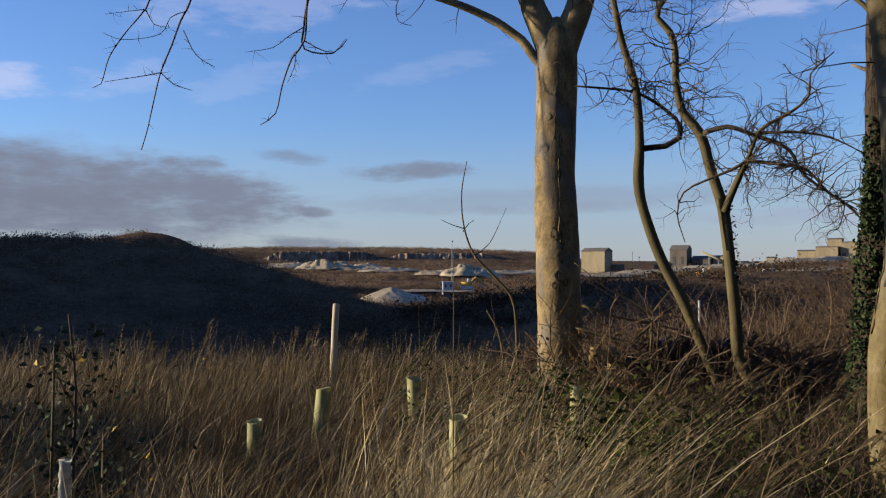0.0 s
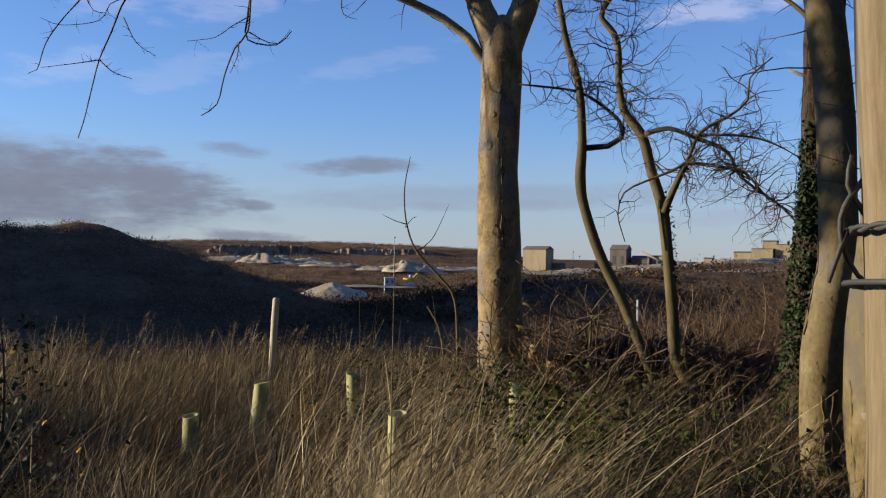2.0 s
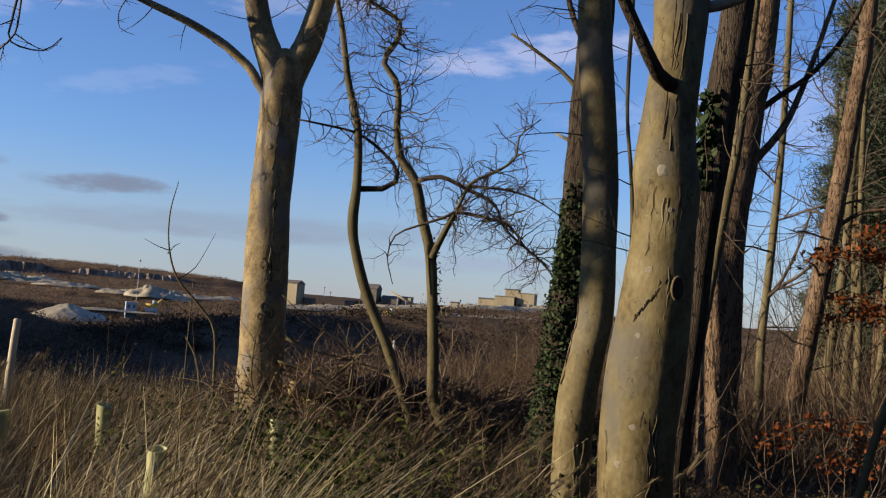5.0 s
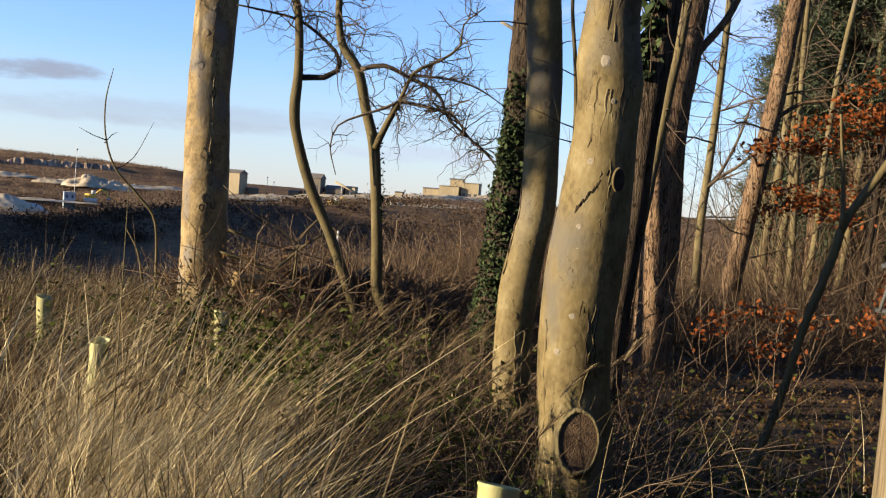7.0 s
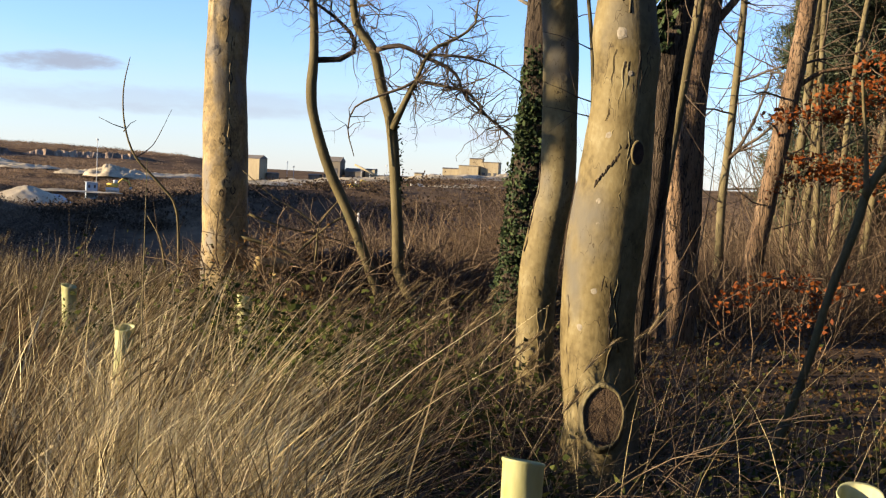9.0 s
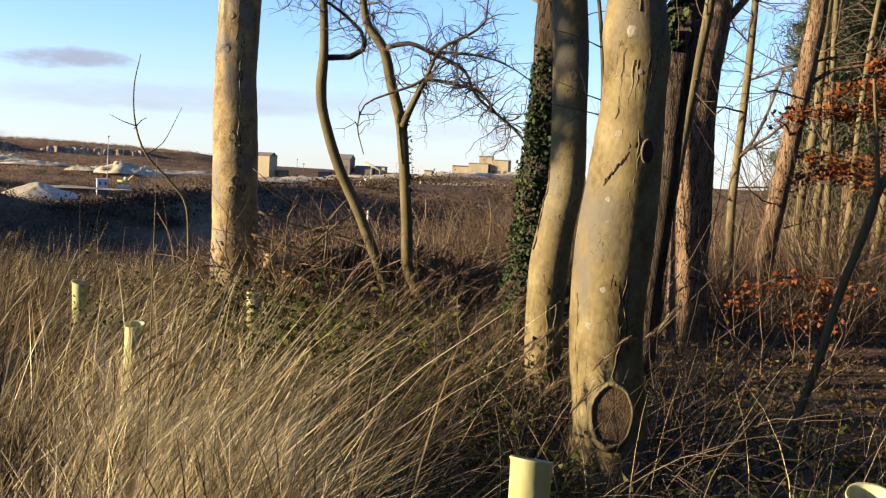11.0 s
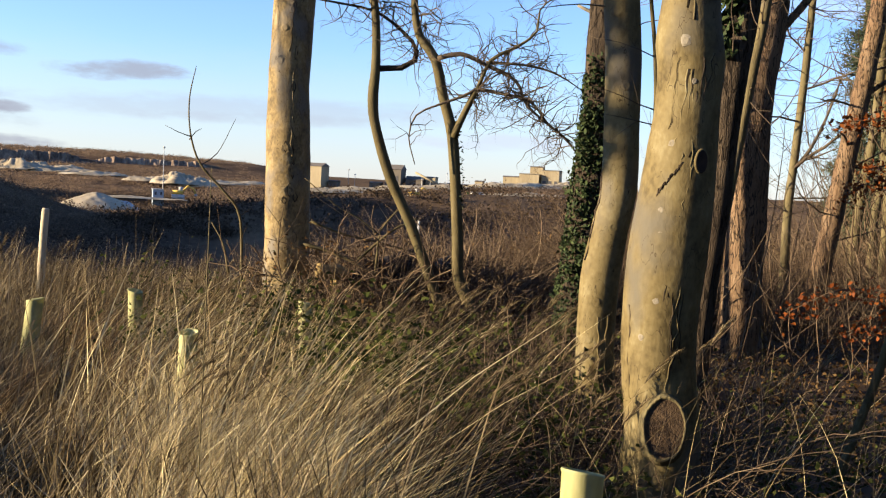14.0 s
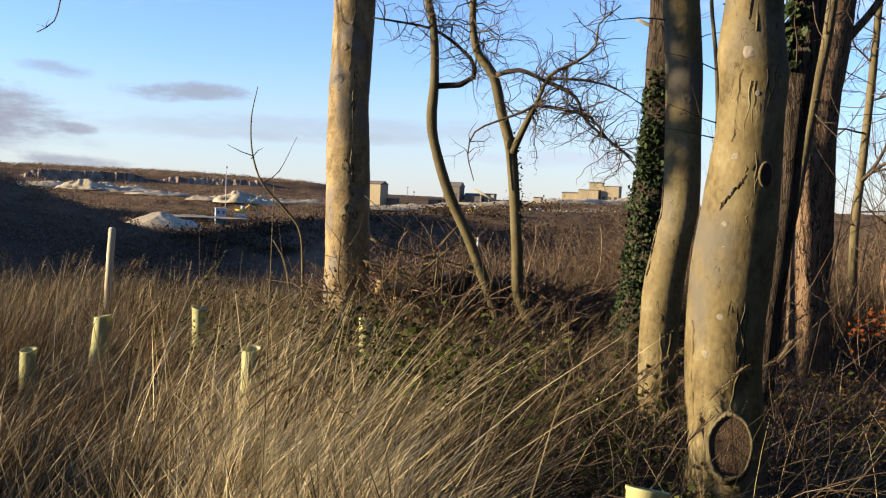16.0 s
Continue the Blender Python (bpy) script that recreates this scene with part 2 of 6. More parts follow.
WIRE = metal("galvanised_wire", (0.055, 0.058, 0.056), 0.65)
GRASS = material("dry_grass", [(0.1, (0.018, 0.013, 0.0065)), (0.38, (0.072, 0.051, 0.025)), (0.64, (0.168, 0.123, 0.064)), (0.92, (0.45, 0.365, 0.215))], (1.6, 1.6, 1.0), 0.6, 10, 0.0, island=0.66, through_light=0.2)
GRASS_RUST = material("rusty_grass", [(0.1, (0.024, 0.014, 0.007)), (0.5, (0.105, 0.066, 0.03)), (0.9, (0.25, 0.165, 0.08))], (1.6, 1.6, 1.0), 0.6, 10, 0.0, island=0.66, through_light=0.2)
# pale dead straw; also stands in for sunlit grass by its lighter colour
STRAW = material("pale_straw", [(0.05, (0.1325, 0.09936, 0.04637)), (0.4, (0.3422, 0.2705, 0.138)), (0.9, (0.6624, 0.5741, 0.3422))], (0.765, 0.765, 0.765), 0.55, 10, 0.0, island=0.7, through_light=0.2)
GRASS_GREEN = material("green_grass", [(0.1, (0.03199, 0.03427, 0.009137)), (0.5, (0.05941, 0.05712, 0.01827)), (0.9, (0.1051, 0.09137, 0.03656))], (1.5, 1.5, 1.5), 0.6, 10, 0.0, island=0.6, through_light=0.25)
LITTER = material("fallen_leaves", [(0.05, (0.03175, 0.01812, 0.009274)), (0.5, (0.07933, 0.04427, 0.01856)), (0.95, (0.1333, 0.08853, 0.04175))], (3, 3, 3), 0.7, 10, 0.0, island=0.7, through_light=0.2, gloss=0.0)
BEECH = material("copper_leaves", [(0.05, (0.07725, 0.0183, 0.004435)), (0.5, (0.1475, 0.03992, 0.00924)), (0.95, (0.2106, 0.07315, 0.01848))], (3, 3, 3), 0.6, 10, 0.0, island=0.7, through_light=0.35)
IVY = material("ivy_leaves", [(0.05, (0.00756, 0.01386, 0.0063)), (0.5, (0.0189, 0.0315, 0.01134)), (0.95, (0.04095, 0.0567, 0.0189))], (4, 4, 4), 0.75, 10, 0.0, island=0.7)
GROUND_LEAF = material("bramble_leaves", [(0.05, (0.01667, 0.02145, 0.007147)), (0.5, (0.03573, 0.04289, 0.01334)), (0.95, (0.07147, 0.07623, 0.02383))], (4, 4, 4), 0.75, 10, 0.0, island=0.7, through_light=0.25, gloss=0.0)
NEEDLE = material("pine_needles", [(0.05, (0.012, 0.02, 0.012)), (0.5, (0.032, 0.045, 0.026)), (0.95, (0.078, 0.086, 0.05))], (2, 2, 2), 0.6, 10, 0.0, island=0.6)
YELLOW = material("yellow_leaf", [(0.1, (0.294, 0.2184, 0.0252)), (0.9, (0.462, 0.3024, 0.042))], (9, 9, 9), 0.6, 10, 0.0, through_light=0.3)
EARTH = material("earth_and_scrub", [(0.15, (0.036, 0.026, 0.02)), (0.45, (0.07, 0.05, 0.036)), (0.7, (0.11, 0.078, 0.052)), (0.95, (0.16, 0.118, 0.075))], (0.03, 0.026, 0.018), 0.95, 160, 0.6,
                 spots=(0.02, 0.60, (0.15, 0.092, 0.06)), gloss=0.0)
# brown made lighter and greyer, with some distance haze put into the colour
SCRUB = material("far_scrub", [(0.1, (0.0625, 0.0475, 0.03625)), (0.5, (0.125, 0.09125, 0.06625)), (0.9, (0.2063, 0.1438, 0.1))], (0.0195, 0.01794, 0.01462), 0.95, 20, 0.0, island=0.5, through_light=0.4, gloss=0.0)
WOODLAND = material("far_woodland", [(0.1, (0.03031, 0.02282, 0.01575)), (0.5, (0.05559, 0.03912, 0.02624)), (0.9, (0.09099, 0.0652, 0.04331))], (0.02, 0.018, 0.015), 0.95, 20, 0.0, island=0.6, through_light=0.4, gloss=0.0)
SAND = material("crushed_stone", [(0.15, (0.17, 0.142, 0.095)), (0.5, (0.27, 0.23, 0.165)), (0.9, (0.37, 0.33, 0.255))], (0.22, 0.2, 0.12), 0.95, 60, 0.7)
CLIFF = material("quarry_face", [(0.25, (0.056, 0.0416, 0.0336)), (0.5, (0.136, 0.0992, 0.0736)), (0.75, (0.272, 0.2, 0.1408))], (0.14, 0.14, 0.03), 0.95, 30, 0.6)
RENDER_WALL = material("pale_cladding", [(0.2, (0.1863, 0.1508, 0.09425)), (0.8, (0.2562, 0.2173, 0.1432))], (0.198, 0.198, 0.0396), 0.8, 30, 0.1)
DARK_WALL = material("dark_cladding", [(0.2, (0.07056, 0.06174, 0.04998)), (0.8, (0.1235, 0.1058, 0.08526))], (0.21, 0.21, 0.042), 0.8, 30, 0.1)
ROOF = material("grey_roofing", [(0.2, (0.08232, 0.0735, 0.06468)), (0.8, (0.1411, 0.1264, 0.1117))], (0.168, 0.168, 0.168), 0.8, 30, 0.1)
PANE = material("dark_window", [(0.2, (0.042, 0.042, 0.0448)), (0.8, (0.084, 0.084, 0.091))], (1, 1, 1), 0.25, 10, 0.0)
WHITE = material("white_paint", [(0.2, (0.3119, 0.3119, 0.3024)), (0.8, (0.378, 0.378, 0.3685))], (1, 1, 1), 0.6, 10, 0.0)
BLUE = material("blue_container_paint", [(0.2, (0.1764, 0.2234, 0.2822)), (0.8, (0.247, 0.294, 0.341))], (1, 1, 1), 0.6, 10, 0.0)
DIGGER = material("yellow_machine_paint", [(0.2, (0.42, 0.2772, 0.0504)), (0.8, (0.546, 0.3696, 0.084))], (1, 1, 1), 0.5, 10, 0.0)
STEEL = material("grey_steel", [(0.2, (0.224, 0.224, 0.224)), (0.8, (0.392, 0.392, 0.378))], (1, 1, 1), 0.6, 10, 0.0)


# ---- mesh helpers ----
rng = random.Random(7)
nrng = np.random.default_rng(11)


def ground_z(x, y):
    return float(height(np.array([x]), np.array([y]))[0])


class Geo:
    """Collects vertices and faces in world metres."""

    def __init__(self):
        self.v, self.f = [], []

    def add(self, verts, faces):
        k = len(self.v)
        self.v.extend(verts)
        self.f.extend([tuple(i + k for i in f) for f in faces])


def thing(name, at=(0, 0, 0), label="", category="", group="", kind=""):
    ob = new(name)
    ob.location = at
    ob.empty_display_size = 0.1
    ob["base"] = tuple(at)
    return tagged(ob, label, category, group, kind)


def part(name, geo, mat, parent=None, label="", smooth_faces=True, at=None):
    """Links a Geo, given in world metres, as one mesh object under a thing or a part."""
    base = Vector(at) if at is not None else (Vector(parent["base"]) if parent is not None else Vector((0, 0, 0)))
    me = bpy.data.meshes.new(name)
    v = np.array([tuple(p) for p in geo.v], dtype=float).reshape(-1, 3) - np.array(base)
    me.from_pydata([tuple(p) for p in v], [], geo.f)
    if smooth_faces:
        me.polygons.foreach_set("use_smooth", [True] * len(me.polygons))
    me.materials.append(mat)
    me.update()
    ob = new(name, me)
    ob["base"] = tuple(base)
    if parent is not None:
        ob.parent = parent
        ob.location = base - Vector(parent["base"])
    else:
        ob.location = base
    if label:
        ob["label"] = label
    if name in ("twig", "branches"):
        ob["kind"] = "stuff"
    return ob


def spline(pts, step=0.12):
    """Catmull-Rom through (x, y, z, r) rows."""
    p = [np.array(q, float) for q in pts]
    p = [2 * p[0] - p[1]] + p + [2 * p[-1] - p[-2]]
    out = []
    for a, b, c, d in zip(p, p[1:], p[2:], p[3:]):
        n = max(1, int(np.linalg.norm((c - b)[:3]) / step))
        for i in range(n):
            t = i / n
            out.append(0.5 * (2 * b + (c - a) * t + (2 * a - 5 * b + 4 * c - d) * t * t + (3 * b - a - 3 * c + d) * t ** 3))
    out.append(p[-2])
    return out


def tube(g, rows, sides=8, lumps=0.0, cap=True, lump_size=3.0):
    """A swept tube along (x, y, z, r) rows; lumps: uneven radius."""
    verts, faces = [], []
    side = Vector((1, 0, 0))
    n = len(rows)
    for i, q in enumerate(rows):
        a, b = rows[max(0, i - 1)], rows[min(n - 1, i + 1)]
        d = Vector((b[0] - a[0], b[1] - a[1], b[2] - a[2]))
        d = d.normalized() if d.length > 1e-9 else Vector((0, 0, 1))
        u = side - d * side.dot(d)
        if u.length < 1e-3:
            u = Vector((0, 1, 0)) - d * d.y
        u.normalize()
        side, w = u, d.cross(u)
        for k in range(sides):
            c, s = math.cos(2 * math.pi * k / sides), math.sin(2 * math.pi * k / sides)
            o = u * c + w * s
            p = Vector((q[0], q[1], q[2]))
            r = max(q[3], 0.0004)
            if lumps:
                e = p + o * r
                r *= 1 + lumps * noise.noise(Vector((e.x * lump_size * 2, e.y * lump_size * 2, e.z * lump_size))) + 0.4 * lumps * noise.noise(e * lump_size * 5)
            verts.append(p + o * r)
    for i in range(n - 1):
        for k in range(sides):
            j = (k + 1) % sides
            faces.append((i * sides + k, i * sides + j, (i + 1) * sides + j, (i + 1) * sides + k))
    if cap:
        faces.append(tuple(range(sides))[::-1])
        faces.append(tuple((n - 1) * sides + k for k in range(sides)))
    g.add(verts, faces)


def curve(g, pts, r0, r1, sides=6, step=0.1, lumps=0.0):
    """A tapered branch through plain points."""
    n = len(pts) - 1
    rows = spline([(*p, r0 + (r1 - r0) * i / n) for i, p in enumerate(pts)], step)
    tube(g, rows, sides, lumps)
    return rows


def grow(g, p, d, length, r, level, bias=(0, 0, 0), kink=0.35, spawn=0.5, sides=3, angle=0.8, seg=0.11):
    """A twig that wanders, tapers and forks."""
    p, d, bias = Vector(p), Vector(d).normalized(), Vector(bias)
    n = max(2, int(length / seg))
    rows = [(p.x, p.y, p.z, r)]
    for i in range(n):
        d = (d + Vector((rng.gauss(0, 1), rng.gauss(0, 1), rng.gauss(0, 1))) * kink * 0.5 + bias * (seg * 2)).normalized()
        p = p + d * (length / n)
        rr = r * (1 - 0.75 * (i + 1) / n)
        rows.append((p.x, p.y, p.z, rr))
        if level > 0 and i < n - 1 and rng.random() < spawn:
            side = Vector((rng.gauss(0, 1), rng.gauss(0, 1), rng.gauss(0, 1)))
            side = (side - d * side.dot(d)).normalized()
            grow(g, p, d * math.cos(angle) + side * math.sin(angle), length * rng.uniform(0.3, 0.65) * (1 - 0.45 * i / n), rr * 0.7, level - 1, bias, kink, spawn, sides, angle, seg)
    tube(g, rows, sides, cap=False)


def twigs_along(g, rows, count, length, r, level, bias=(0, 0, 0), lo=0.2, up=0.3, **kw):
    """Twigs that leave a branch at random places."""
    for _ in range(count):
        q = rows[int(len(rows) * rng.uniform(lo, 1)) - 1]
        d = Vector((rng.gauss(0, 1), rng.gauss(0, 1), rng.gauss(0, 1) + up)).normalized()
        grow(g, q[:3], d, length * rng.uniform(0.5, 1.3), min(r, q[3] * 0.7), level, bias, **kw)


def box(g, x0, y0, z0, x1, y1, z1):
    v = [(x, y, z) for z in (z0, z1) for x, y in ((x0, y0), (x1, y0), (x1, y1), (x0, y1))]
    g.add(v, [(3, 2, 1, 0), (4, 5, 6, 7), (0, 1, 5, 4), (1, 2, 6, 5), (2, 3, 7, 6), (3, 0, 4, 7)])


def fast_mesh(name, verts, quads, mat, label="", category="", kind="stuff", parent=None):
    """A large joined mesh from arrays: verts (n, 3), quads (m, 4)."""
    me = bpy.data.meshes.new(name)
    me.vertices.add(len(verts))
    me.vertices.foreach_set("co", verts.astype(np.float32).ravel())
    me.loops.add(quads.size)
    me.loops.foreach_set("vertex_index", quads.astype(np.int32).ravel())
    me.polygons.add(len(quads))
    me.polygons.foreach_set("loop_start", np.arange(0, quads.size, 4, dtype=np.int32))
    me.polygons.foreach_set("loop_total", np.full(len(quads), 4, dtype=np.int32))
    me.polygons.foreach_set("use_smooth", np.ones(len(quads), dtype=bool))
    me.update(calc_edges=True)
    me.validate()
    me.materials.append(mat)
    ob = new(name, me)
    if parent is not None:
        ob.parent = parent
    return tagged(ob, label, category, "", kind)


def blades(base, tall, lean, width, levels=4, curl=1.6):
    """Bent ribbons: base (n, 3), tall (n), lean (n, 2) tip offset in metres, width (n)."""
    n = len(base)
    turn = nrng.uniform(0, math.pi, n)
    side = np.stack([np.cos(turn), np.sin(turn) * 0.6, np.zeros(n)], 1)
    vs = []
    for k in range(levels):
        t = k / (levels - 1)
        c = base.copy()
        c[:, :2] += lean * t ** curl
        c[:, 2] += tall * (t - 0.12 * t ** 3)
        w = width * (1 - 0.85 * t) * 0.5
        vs += [c - side * w[:, None], c + side * w[:, None]]
    v = np.stack(vs, 1).reshape(-1, 3)
    k = np.arange(levels - 1) * 2
    q = np.stack([k, k + 1, k + 3, k + 2], 1)
    quads = (np.arange(n)[:, None, None] * levels * 2 + q[None]).reshape(-1, 4)
    return v, quads


def leaves(centre, size, flat=0.6, droop=0.0):
    """Folded four-cornered leaves about the centres (n, 3)."""
    n = len(centre)
    a = nrng.normal(size=(n, 3))
    a[:, 2] = a[:, 2] * flat - droop
    a /= np.linalg.norm(a, axis=1)[:, None]
    b = np.cross(a, nrng.normal(size=(n, 3)))
    b /= np.linalg.norm(b, axis=1)[:, None] + 1e-9
    s = np.asarray(size)[:, None] if np.ndim(size) else size
    fold = np.cross(a, b) * s * 0.18
    v = np.stack([centre - a * s * 0.5, centre + b * s * 0.32 + fold, centre + a * s * 0.55, centre - b * s * 0.32 + fold], 1).reshape(-1, 3)
    return v, np.arange(n * 4).reshape(-1, 4)


def mound(name, cx, cy, rx, ry, h, mat, parent=None, sharp=1.0, rough=0.06, turn=0.0, base=None, seed=0.0):
    """A heap: cone-like with uneven flanks, set a little into the ground."""
    g = Geo()
    n, m = 60, 16
    z0 = ground_z(cx, cy) if base is None else base
    verts, faces = [], []
    for i in range(m + 1):
        t = i / m
        for k in range(n):
            a = 2 * math.pi * k / n
            u, w = math.cos(a) * t * rx, math.sin(a) * t * ry
            x, y = cx + u * math.cos(turn) - w * math.sin(turn), cy + u * math.sin(turn) + w * math.cos(turn)
            lump = noise.noise(Vector((x / rx * 2 + seed, y / ry * 2, t * 1.5))) * rough * 2 + noise.noise(Vector((x / rx * 9, y / ry * 9, seed))) * rough
            z = h * max(0.0, 1.06 - math.sqrt(t * t + 0.03)) ** sharp * (1 + lump * 2) + (h * lump * 0.6 if i < m else -0.1 * h)
            verts.append((x, y, z0 + z))
    for i in range(m):
        for k in range(n):
            j = (k + 1) % n
            faces.append((i * n + k, (i + 1) * n + k, (i + 1) * n + j, i * n + j))
    g.add(verts, faces)
    return part(name, g, mat, parent, at=(cx, cy, z0))


# ---- the ground: one sheet out to the horizon ----
def make_ground():
    az = np.radians(np.concatenate([np.arange(-180, -64, 4.0), np.arange(-64, 64, 0.45), np.arange(64, 180, 4.0)]))
    r = np.concatenate([[0.02], np.geomspace(0.5, 4200, 190)])
    A, R = np.meshgrid(az, r, indexing="ij")
    x, y = R * np.sin(A), R * np.cos(A)
    z = height(x, y)
    wob = np.array([noise.noise(Vector((a * 0.8, b * 0.8, 0))) for a, b in zip(x.ravel(), y.ravel())]).reshape(x.shape)
    wide = np.array([noise.noise(Vector((a * 0.03, b * 0.03, 5))) for a, b in zip(x.ravel(), y.ravel())]).reshape(x.shape)
    z = z + 0.035 * wob + np.clip(R / 150, 0, 2.0) * 0.9 * wide * (R > 20)
    n, m = len(az), len(r)
    v = np.stack([x, y, z], 2).reshape(-1, 3)
    i, k = np.meshgrid(np.arange(n), np.arange(m - 1), indexing="ij")
    j = (i + 1) % n
    q = np.stack([i * m + k, j * m + k, j * m + k + 1, i * m + k + 1], 2).reshape(-1, 4)[:, ::-1]
    return fast_mesh("ground", v, q, EARTH, "rough grassy shelf above a scrubby quarry bowl", "ground", "structure")


make_ground()


# ---- trees ----
def tree(name, rows, mat, label, sides=20, lumps=0.05, group="", category="tree"):
    """A tree as an empty at its foot with a trunk; returns the thing and the fine rows of its trunk."""
    fine = spline(rows, 0.06)
    foot = (rows[0][0], rows[0][1], ground_z(rows[0][0], rows[0][1]))
    t = thing(name, foot, label, category, group)
    g = Geo()
    tube(g, fine, sides, lumps)
    part("trunk", g, mat, t)
    return t, fine


def limb(t, pts, r0, r1, mat, name="limb", sides=8, lumps=0.08, label=""):
    g = Geo()
    rows = curve(g, pts, r0, r1, sides, 0.07, lumps)
    part(name, g, mat, t, label)
    return rows


def skin(rows, z, turn, out=1.0):
    """A place on a trunk's bark at height z, turned (degrees, to the right) from the side that faces the path."""
    k = min(range(len(rows)), key=lambda i: abs(rows[i][2] - z))
    c = rows[k]
    a = math.atan2(-c[1], -c[0]) + radians(turn)
    return Vector((c[0] + math.cos(a) * c[3] * out, c[1] + math.sin(a) * c[3] * out, z)), Vector((math.cos(a), math.sin(a), 0))


def ridge(t, rows, zs, turns, r, mat, name="bark_ridge"):
    """A raised seam of bark that runs up a trunk."""
    pts = []
    for z, a in zip(zs, turns):
        p, _ = skin(rows, z, a, 0.985)
        pts.append((p.x, p.y, p.z, r * rng.uniform(0.7, 1.2)))
    g = Geo()
    tube(g, spline(pts, 0.03), 5, 0.3)
    part(name, g, mat, t)


def wavy(z0, z1, a0, a1, sway, n=12):
    zs = [z0 + (z1 - z0) * i / (n - 1) for i in range(n)]
    return zs, [a0 + (a1 - a0) * i / (n - 1) + sway * rng.gauss(0, 1) for i in range(n)]


def knot(t, rows, z, turn, r, mat=None, name="knot"):
    """A healed branch scar: a flat button with a rim."""
    p, nrm = skin(rows, z, turn, 1.0)
    up = Vector((0, 0, 1))
    right = nrm.cross(up)
    g = Geo()
    prof = [(1.9, -0.25), (1.35, -0.02), (0.95, 0.06), (0.66, 0.0), (0.3, 0.03), (0.0, 0.05)]
    verts, faces = [], []
    for w, h in prof:
        for k in range(12):
            a = 2 * math.pi * k / 12
            verts.append(p + (right * math.cos(a) + up * math.sin(a) * 1.15) * r * w * rng.uniform(0.85, 1.15) + nrm * r * h)
    for i in range(len(prof) - 1):
        for k in range(12):
            j = (k + 1) % 12
            faces.append((i * 12 + k, i * 12 + j, (i + 1) * 12 + j, (i + 1) * 12 + k))
    g.add(verts, faces)
    part(name, g, mat or KNOT, t)


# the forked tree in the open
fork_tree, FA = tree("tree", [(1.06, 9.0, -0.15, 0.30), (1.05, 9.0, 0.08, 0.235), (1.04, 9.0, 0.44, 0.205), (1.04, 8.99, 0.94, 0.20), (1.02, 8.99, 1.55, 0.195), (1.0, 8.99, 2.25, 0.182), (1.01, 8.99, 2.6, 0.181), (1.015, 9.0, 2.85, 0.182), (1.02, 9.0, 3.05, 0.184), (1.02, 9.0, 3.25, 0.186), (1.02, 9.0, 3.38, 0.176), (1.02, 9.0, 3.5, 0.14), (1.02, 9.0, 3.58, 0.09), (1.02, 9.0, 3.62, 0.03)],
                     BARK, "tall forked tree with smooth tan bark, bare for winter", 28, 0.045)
FL = limb(fork_tree, [(1.01, 9.0, 2.75), (1.01, 9.0, 3.0), (0.995, 9.0, 3.24), (0.94, 9.0, 3.41), (0.865, 9.01, 3.59), (0.79, 9.02, 3.77), (0.69, 9.03, 4.16), (0.59, 9.04, 4.6), (0.45, 9.1, 5.6), (0.2, 9.1, 7.4)], 0.160, 0.07, BARK, "stem", 18, 0.05)
FR = limb(fork_tree, [(1.02, 8.99, 2.75), (1.03, 8.99, 3.0), (1.045, 8.99, 3.24), (1.10, 8.99, 3.41), (1.175, 8.98, 3.59), (1.235, 8.97, 3.77), (1.33, 8.96, 4.2), (1.42, 8.95, 4.66), (1.65, 8.9, 5.7), (1.95, 8.9, 7.4)], 0.165, 0.08, BARK, "stem", 18, 0.05)
FB = limb(fork_tree, [(0.93, 8.98, 3.12), (0.80, 9.0, 3.285), (0.71, 9.02, 3.415), (0.485, 9.04, 3.585), (0.28, 9.05, 3.69), (0.07, 9.06, 3.775), (-0.22, 9.06, 3.87), (-0.61, 9.04, 4.01), (-0.94, 9.02, 4.13), (-1.41, 9.4, 4.25), (-2.1, 9.3, 4.35), (-2.9, 9.2, 4.3)], 0.046, 0.018, BARK, "limb", 12, 0.1)
FC = limb(fork_tree, [(-0.8, 9.03, 4.11), (-1.08, 9.01, 4.25), (-1.4, 8.6, 4.27), (-1.5, 8.0, 4.1)], 0.022, 0.008, BARK, "limb", 7)
FD = limb(fork_tree, [(-0.97, 9.02, 4.1), (-1.04, 9.01, 3.86), (-1.19, 8.99, 3.82), (-1.25, 8.99, 3.5), (-1.24, 8.99, 3.33), (-0.99, 9.02, 3.3), (-0.86, 9.03, 3.43)], 0.016, 0.004, TWIG, "twig", 5)
hang = Geo()
